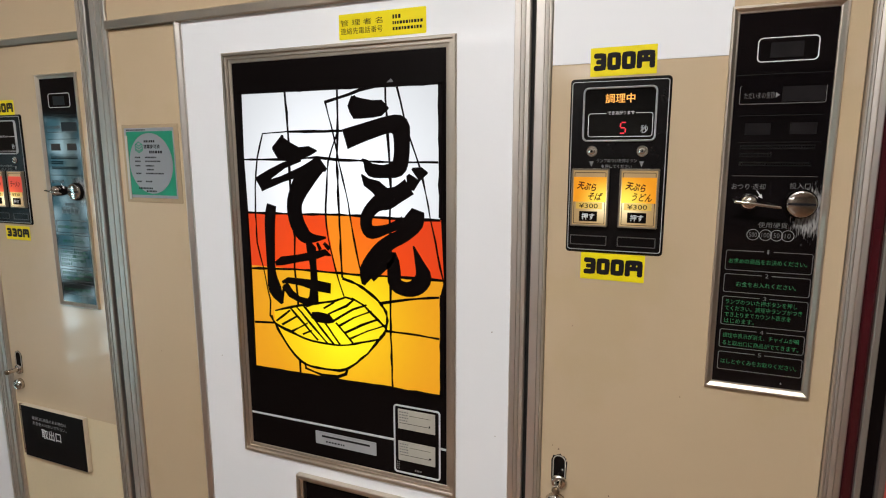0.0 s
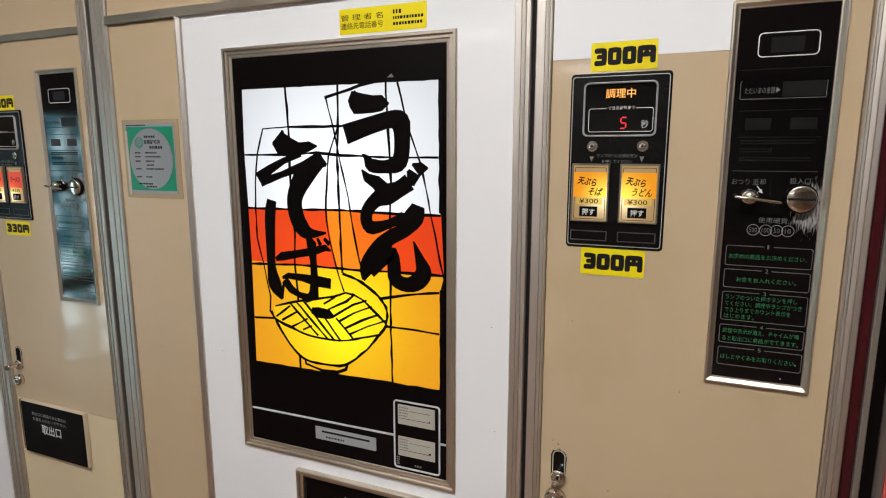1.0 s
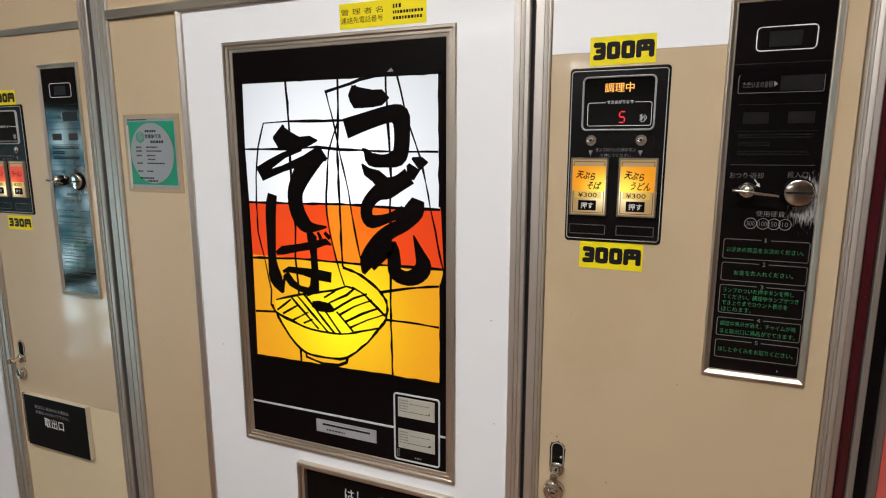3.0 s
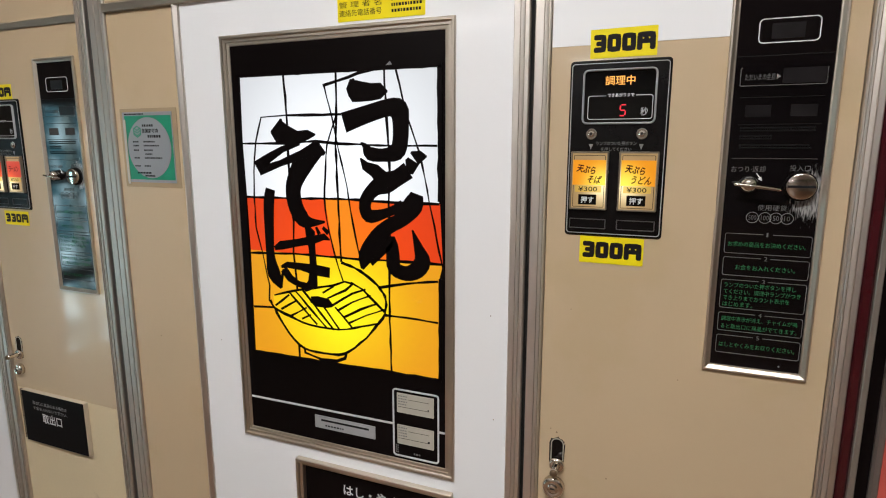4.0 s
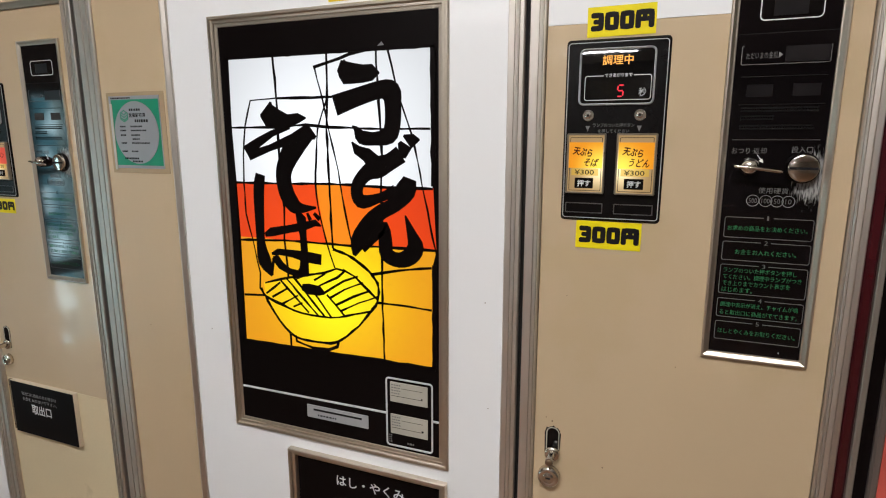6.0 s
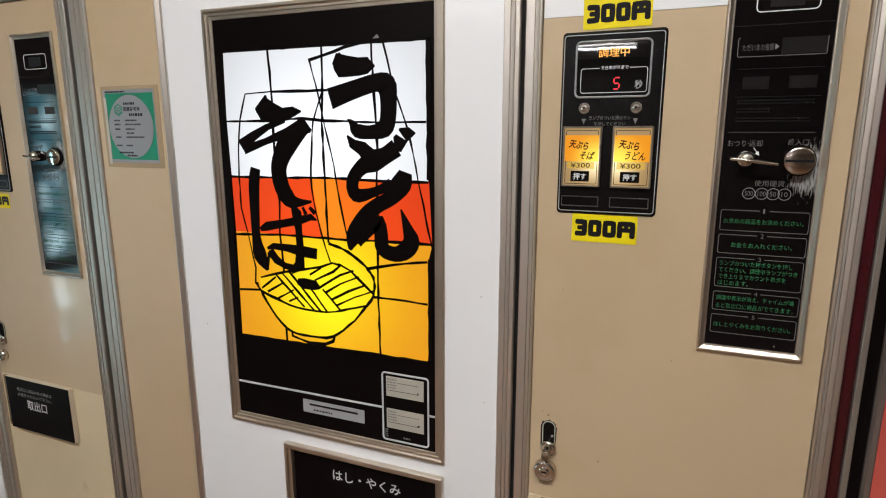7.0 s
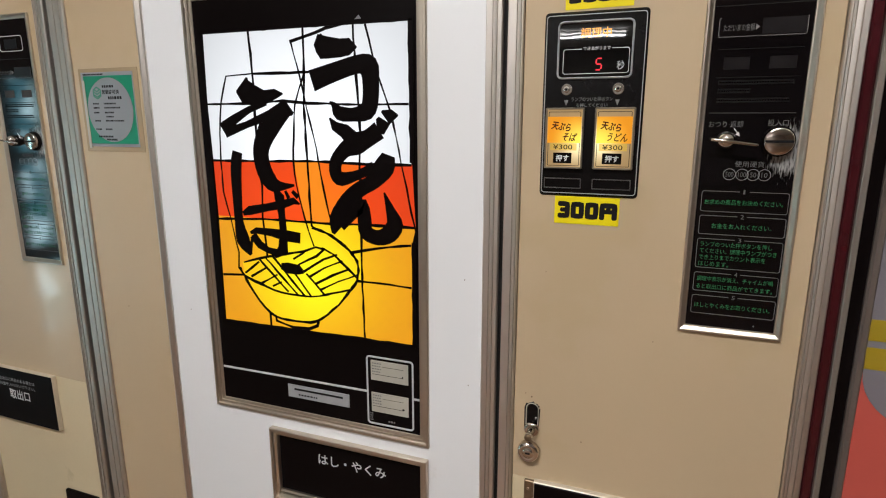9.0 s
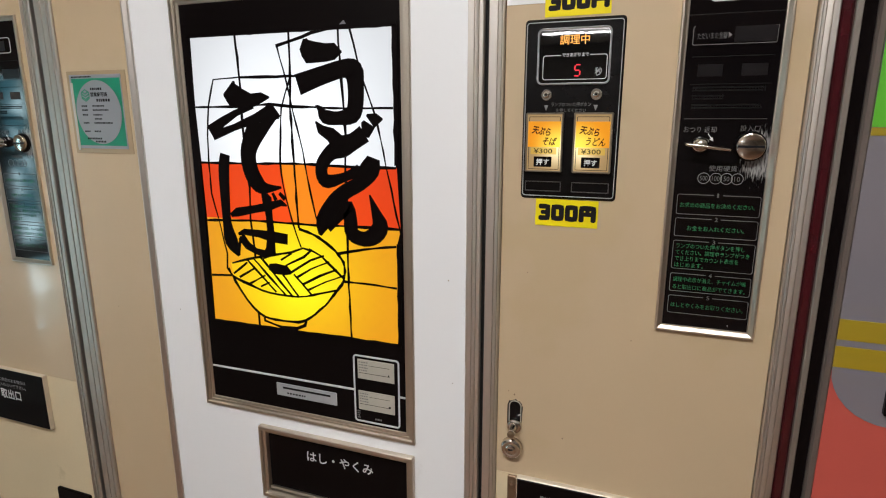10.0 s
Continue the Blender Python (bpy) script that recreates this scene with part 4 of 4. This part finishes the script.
    if red:
        pp.location.x, pp.location.z, cp.location.x, cp.location.z = -0.004, -0.0025, -0.005, -0.002
    lk = lock(mc, dz + low, 0.78 if red else 1.0)
    lk.location.x = shift
    outlet(mc, dz + low).location.x = shift * 0.45
    part("base_plate_cover", plate(0.392, 0.470 + dz, 0.477, 0.594 + dz, -0.004, 0.004, 0.003, 0.001), BLACK_SATIN, mc, "small black cover plate")
    return mc


def soft_turns(bm, line, w, r, y, closed):
    """A stroke of even width whose corners are rounded and whose ends are capped round."""
    pts, n = [], len(line)
    for i, p in enumerate(line):
        p = Vector(p)
        if not closed and i in (0, n - 1):
            q = Vector(line[1] if i == 0 else line[-2])
            tip = p + (p - q).normalized() * w * 0.28
            ends = [(tip.x, tip.y, w * 0.55), (p.x, p.y, w)]
            pts += ends if i == 0 else ends[::-1]
            continue
        a, b = Vector(line[i - 1]), Vector(line[(i + 1) % n])
        for f in (1.0, 0.45, 0.0):
            k = p + (a - p).normalized() * r * f
            m = p + (b - p).normalized() * r * (1 - f)
            c = k.lerp(m, 0.5) if f == 0.45 else (k if f == 1.0 else m)
            if f == 0.45:
                c = c.lerp(p, 0.35)
            pts.append((c.x, c.y, w))
    return ribbon(bm, pts, y, 0.0002, closed)


def price_sticker(x0, z0, x1, z1, digits, y, tilt, label):
    """Yellow sticker with heavy squared black numerals and the yen sign."""
    w, h = x1 - x0, z1 - z0
    st = thing("price_sticker", (x0 + x1) / 2, y, (z0 + z1) / 2, label, "sticker", "price stickers")
    st.rotation_euler = (0, radians(tilt), 0)
    part("sheet", plate(-w / 2, -h / 2, w / 2, h / 2, -0.0004, 0.0, 0.0006, 0.0001), YELLOW, st)
    cw, ch, t = w * 0.128, h * 0.43, h * 0.185
    shapes = {"3": ([(0, 1), (1, 1), (1, 0), (0, 0)], [(0.25, 0.5), (1, 0.5)]), "0": ([(0, 0), (0, 1), (1, 1), (1, 0)],),
              "Y": ([(0, -0.08), (0, 1), (1, 1), (1, -0.08)], [(0.5, 1), (0.5, 0.5)], [(0, 0.48), (1, 0.48)])}
    for i, ch_ in enumerate(digits + "Y"):
        bm = bmesh.new()
        ox = -w / 2 + w * 0.075 + i * (w * 0.222)
        wide = cw if ch_ != "Y" else w * 0.19
        for k, line in enumerate(shapes[ch_]):
            soft_turns(bm, [(ox + px * wide, -h * 0.21 + pz * ch) for px, pz in line], t * (1.0 if k == 0 else 0.85), h * 0.09, -0.00062 - 0.00003 * k, ch_ == "0")
        part("numeral", bm, INK, st)
    return st


PANEL_BLACK = material("satin_black_panel", (0.0045, 0.0038, 0.0038), 0.24, vary=0.2, scale=8, grain=0.1, spec=0.16)
BEZEL = material("light_grey_bezel", (0.40, 0.40, 0.41), 0.35, vary=0.06, scale=30)
GLASS_BLACK = material("wavy_black_glass", (0.004, 0.004, 0.004), 0.02, vary=0.1, scale=5, bump=0.10, spec=0.5)
BUTTON_RIM = material("tan_grey_rim", (0.20, 0.165, 0.12), 0.3, 0.3, vary=0.1, scale=40)
BRONZE = material("tarnished_bronze", (0.24, 0.17, 0.11), 0.35, 0.8, vary=0.2, scale=60, grain=0.3)
SLOT_GREY = material("dark_grey_rim", (0.06, 0.055, 0.055), 0.3, vary=0.15, scale=30)
STRIP_GREY = material("grey_printed_strip", (0.33, 0.33, 0.335), 0.5, vary=0.12, scale=60, grain=0.4)
OUTLET_RIM = material("yellowed_metal_rim", (0.60, 0.52, 0.40), 0.4, 0.2, vary=0.08, scale=9, grain=0.3)
PRINT_DARK = material("dark_lamp_window", (0.009, 0.0075, 0.008), 0.3, vary=0.4, scale=60, grain=0.3, spec=0.25)
COIN_BLACK = material("scratched_black_panel", (0.004, 0.003, 0.0035), 0.07, vary=0.2, scale=8, grain=0.1, spec=0.34)


def scratch(m):
    """Paint worn away in brushed streaks beside and below the coin knob."""
    n, l = m.node_tree.nodes, m.node_tree.links
    p = n["Principled BSDF"]
    tc = n.new("ShaderNodeTexCoord")
    mp = n.new("ShaderNodeMapping")
    mp.inputs["Scale"].default_value = (700, 1, 130)
    mp.inputs["Rotation"].default_value = (0, radians(14), 0)
    l.new(tc.outputs["Object"], mp.inputs[0])
    streak = n.new("ShaderNodeTexNoise")
    streak.inputs["Scale"].default_value, streak.inputs["Detail"].default_value = 1.0, 4
    l.new(mp.outputs[0], streak.inputs["Vector"])
    d = n.new("ShaderNodeVectorMath")
    d.operation = "DISTANCE"
    squash = n.new("ShaderNodeMapping")
    squash.inputs["Scale"].default_value = (1.25, 0, 0.85)
    l.new(tc.outputs["Object"], squash.inputs[0])
    l.new(squash.outputs[0], d.inputs[0])
    d.inputs[1].default_value = (0.4640 * 1.25, 0, 1.2335 * 0.85)
    near = n.new("ShaderNodeMapRange")
    near.inputs["From Min"].default_value, near.inputs["From Max"].default_value = 0.014, 0.032
    near.inputs["To Min"].default_value, near.inputs["To Max"].default_value = 0.22, -0.25
    l.new(d.outputs["Value"], near.inputs[0])
    s = n.new("ShaderNodeMath")
    l.new(streak.outputs[0], s.inputs[0])
    l.new(near.outputs[0], s.inputs[1])
    cut = n.new("ShaderNodeMapRange")
    cut.inputs["From Min"].default_value, cut.inputs["From Max"].default_value = 0.52, 0.76
    l.new(s.outputs[0], cut.inputs[0])
    mix = n.new("ShaderNodeMixRGB")
    old = p.inputs["Base Color"].links[0].from_socket
    l.new(cut.outputs[0], mix.inputs[0])
    l.new(old, mix.inputs[1])
    mix.inputs[2].default_value = (0.27, 0.26, 0.25, 1)
    l.new(mix.outputs[0], p.inputs["Base Color"])


scratch(COIN_BLACK)
noodle_machine(0.0, 0.0, (("天ぷら", "そば"), ("天ぷら", "うどん")), "300", False, "5", "beige and white retro noodle vending machine with a lit picture", left=-0.5302)
noodle_machine(-1.050, -0.0095, (("ラーメン",), ("ラーメン",)), "330", True, "", "beige and white noodle vending machine with red lit buttons", 0.5095, 0.0095, 0.0075, 0.4890)
# added box: its black colour stands in for the gap's shade
part_gap = part("gap_shade", box(-0.5404, 0.004, 0.0, -0.5303, 0.70, 1.80), BLACK_AND_SHADE)
tagged(part_gap, "dark box standing in for the shade in the gap between the two machines", "filler", kind="structure")

price_sticker(0.2425, 1.3762, 0.3115, 1.4065, "300", -0.0002, -0.5, "yellow price sticker above the black selection panel")
price_sticker(0.2400, 1.1485, 0.3105, 1.1795, "300", -0.0002, 0.3, "yellow price sticker below the black selection panel")
price_sticker(-0.8080, 1.3610, -0.7420, 1.3870, "330", -0.0002, 0.0, "yellow price sticker above the red-lit selection panel")
price_sticker(-0.8060, 1.1390, -0.7390, 1.1645, "330", -0.0002, 0.0, "yellow price sticker below the red-lit selection panel")


# ---- paint chips and specks ----
for k, (cx, cy, cz, r) in enumerate(((0.2840, 0.0, 0.8800, 0.0009), (0.4530, -0.0012, 1.0510, 0.0008), (0.2215, 0.0, 0.9290, 0.0011), (0.2140, 0.0, 0.9330, 0.0007), (0.3560, 0.0, 1.0200, 0.0006),
                                     (0.1330, 0.0, 1.0700, 0.0008), (0.1390, 0.0, 0.9300, 0.0007), (-0.3100, 0.0, 0.9800, 0.0008), (-0.4400, 0.0, 0.9700, 0.0007), (0.2330, 0.0, 1.0900, 0.0006))):
    rnd = random.Random(60 + k)
    ring = [(cx + r * rnd.uniform(0.6, 1.2) * math.cos(a * math.pi / 4), cz + 1.2 * r * rnd.uniform(0.6, 1.2) * math.sin(a * math.pi / 4)) for a in range(8)]
    chip = part("paint_chip", rings(bmesh.new(), [[(x, cy - d, z) for x, z in ring] for d in (-0.0002, 0.0003)], True, True), STRIP_GREY if k == 1 else BRONZE)
    tagged(chip, "tiny chip in the enamel paint", "paint chip", "paint chips")


# ---- notices stuck on the panels ----
notice = thing("contact_sticker", -0.0165, -0.0002, 1.4535, "yellow contact sticker with black print", "sticker")
part("sheet", plate(-0.0615, -0.0155, 0.0615, 0.0155, -0.0004, 0.0, 0.0015, 0.0001), YELLOW, notice)
lettering("notice_text", "管 理 者 名", -0.0590, 0.0010, 0.0020, 0.0085, -0.0006, INK, notice)
lettering("notice_text", "連絡先電話番号", -0.0590, -0.0095, 0.0020, -0.0015, -0.0006, INK, notice)
stuff_print(bars(0.0160, 0.0040, 0.0300, 0.0100, -0.0006, 1, 31, 0.8), INK, notice)
stuff_print(bars(0.0160, -0.0025, 0.0570, 0.0020, -0.0006, 1, 32, 0.8), INK, notice)
stuff_print(bars(0.0160, -0.0095, 0.0570, -0.0050, -0.0006, 1, 33, 0.8), INK, notice)

permit = thing("permit_plate", -0.4257, -0.0002, 1.2780, "green and silver permit plate in a plastic pouch", "notice")
part("pouch", plate(-0.0592, -0.0608, 0.0592, 0.0608, -0.0006, 0.0, 0.001, 0.0002), POUCH, permit, "yellowed clear pouch")
part("plate", plate(-0.0540, -0.0535, 0.0500, 0.0555, -0.0012, -0.0006, 0.001, 0.0002), GREY_PLATE, permit)
part("green_ground", plate(-0.0493, -0.0488, 0.0480, 0.0500, -0.0015, -0.0012, 0.0005, 0.0001), GREEN, permit)
part("oval", rings(bmesh.new(), [[(-0.0006 + 0.0455 * math.cos(2 * math.pi * k / 48), yy, 0.0005 + 0.0470 * math.sin(2 * math.pi * k / 48)) for k in range(48)] for yy in (-0.0015, -0.0018)], True, True), GREY_PLATE, permit)
for i in range(3):
    part("emblem", ribbon(bmesh.new(), [(-0.0300, 0.0230 + i * 0.004, 0.0016), (-0.0235, 0.0195 + i * 0.004, 0.0016), (-0.0170, 0.0230 + i * 0.004, 0.0016)], -0.0020, 0.0002), GREEN, permit)
part("emblem", ribbon(bmesh.new(), [(-0.0235 + 0.0085 * math.cos(radians(60 * k + 30)), 0.0255 + 0.0085 * math.sin(radians(60 * k + 30)), 0.0014) for k in range(6)], -0.0020, 0.0002, True), GREEN, permit)
lettering("permit_text", "営業許可済", -0.0130, 0.0235, 0.0210, 0.0300, -0.0020, INK, permit, 0.025)
for i, (x0, z, x1, h) in enumerate(((-0.012, 0.0325, 0.012, 0.0045), (-0.002, 0.0155, 0.028, 0.0055), (-0.034, 0.0085, -0.022, 0.003), (-0.012, 0.0085, 0.012, 0.003), (-0.034, 0.0025, -0.022, 0.003),
                                    (-0.012, 0.0025, 0.020, 0.003), (-0.034, -0.0045, -0.022, 0.003), (-0.012, -0.0045, 0.006, 0.003), (-0.010, -0.0105, 0.006, 0.003), (-0.034, -0.0165, -0.022, 0.003),
                                    (-0.012, -0.0165, 0.026, 0.003), (-0.034, -0.0290, -0.022, 0.003), (-0.014, -0.0290, 0.000, 0.003), (-0.030, -0.0400, 0.000, 0.0035), (-0.014, -0.0445, 0.008, 0.0035))):
    stuff_print(bars(x0, z, x1, z + h, -0.0020, 1, 40 + i, 0.75), INK if h > 0.004 else PRINT_DIM, permit)
stuff_print(bars(-0.0490, 0.0508, -0.0080, 0.0540, -0.0014, 1, 61, 0.6), PRINT_DIM, permit)
part("tape", plate(-0.0520, -0.0560, -0.0470, 0.0440, -0.0022, -0.0018, 0.0004, 0.0001), PAPER, permit)


# ---- the next vending machine ----
drinks = thing("drink_vending_machine", 0.947, 0.0, 0.0, "coral red and lavender grey vending machine, dark edge", "vending machine")
X = -0.95
part("cabinet", box(0.5195 + X, 0.012, 0.06, 1.55 + X, 0.74, 1.83), MAROON, drinks)
part("edge_strip", plate(0.5200 + X, 0.06, 0.5310 + X, 1.83, 0.001, 0.012, 0.002, 0.0025), MAROON, drinks, "maroon painted edge")
part("edge_post", upright([(0.5310 + X, 0.012), (0.5310 + X, -0.002), (0.5320 + X, -0.003), (0.5362 + X, -0.003), (0.5370 + X, -0.002), (0.5370 + X, 0.012)], 0.06, 1.83), DULL_POST, drinks)
part("black_strip", box(0.5370 + X, 0.003, 0.06, 0.5490 + X, 0.012, 1.83), BLACK_SATIN, drinks)
part("grey_post", upright([(0.5490 + X, 0.012), (0.5490 + X, -0.001), (0.5510 + X, -0.004), (0.5555 + X, -0.004), (0.5570 + X, -0.002), (0.5570 + X, 0.012)], 0.06, 1.83), DARK_POST, drinks)
part("front", plate(0.5570 + X, 0.06, 1.52 + X, 1.80, 0.0, 0.012, 0.001), CORAL, drinks, "coral red front")
part("grey_field", plate(0.5575 + X, 0.960, 1.50 + X, 1.79, -0.0006, 0.0, 0.058, 0.0002, 8), LAVENDER, drinks, "lavender grey field with rounded corner")
part("stripe", plate(0.5575 + X, 1.0495, 1.49 + X, 1.0715, -0.0010, -0.0006, 0.0003, 0.0001), MUSTARD, drinks)
part("stripe", plate(0.5575 + X, 1.0195, 1.49 + X, 1.0425, -0.0010, -0.0006, 0.0003, 0.0001), MUSTARD, drinks)
part("green_field", plate(0.5580 + X, 1.262, 1.49 + X, 1.70, -0.0010, -0.0006, 0.0003, 0.0001), LEAFGREEN, drinks)
part("stripe", plate(0.5580 + X, 1.254, 1.49 + X, 1.2615, -0.0012, -0.0006, 0.0003, 0.0001), MUSTARD, drinks)
part("coin_slot_block", plate(0.6065 + X, 0.9745, 0.640 + X, 1.002, -0.006, -0.0006, 0.002, 0.001), BLACK, drinks)
part("plinth", box(0.55 + X, 0.05, 0.0, 1.50 + X, 0.70, 0.06), BLACK_AND_SHADE, drinks)
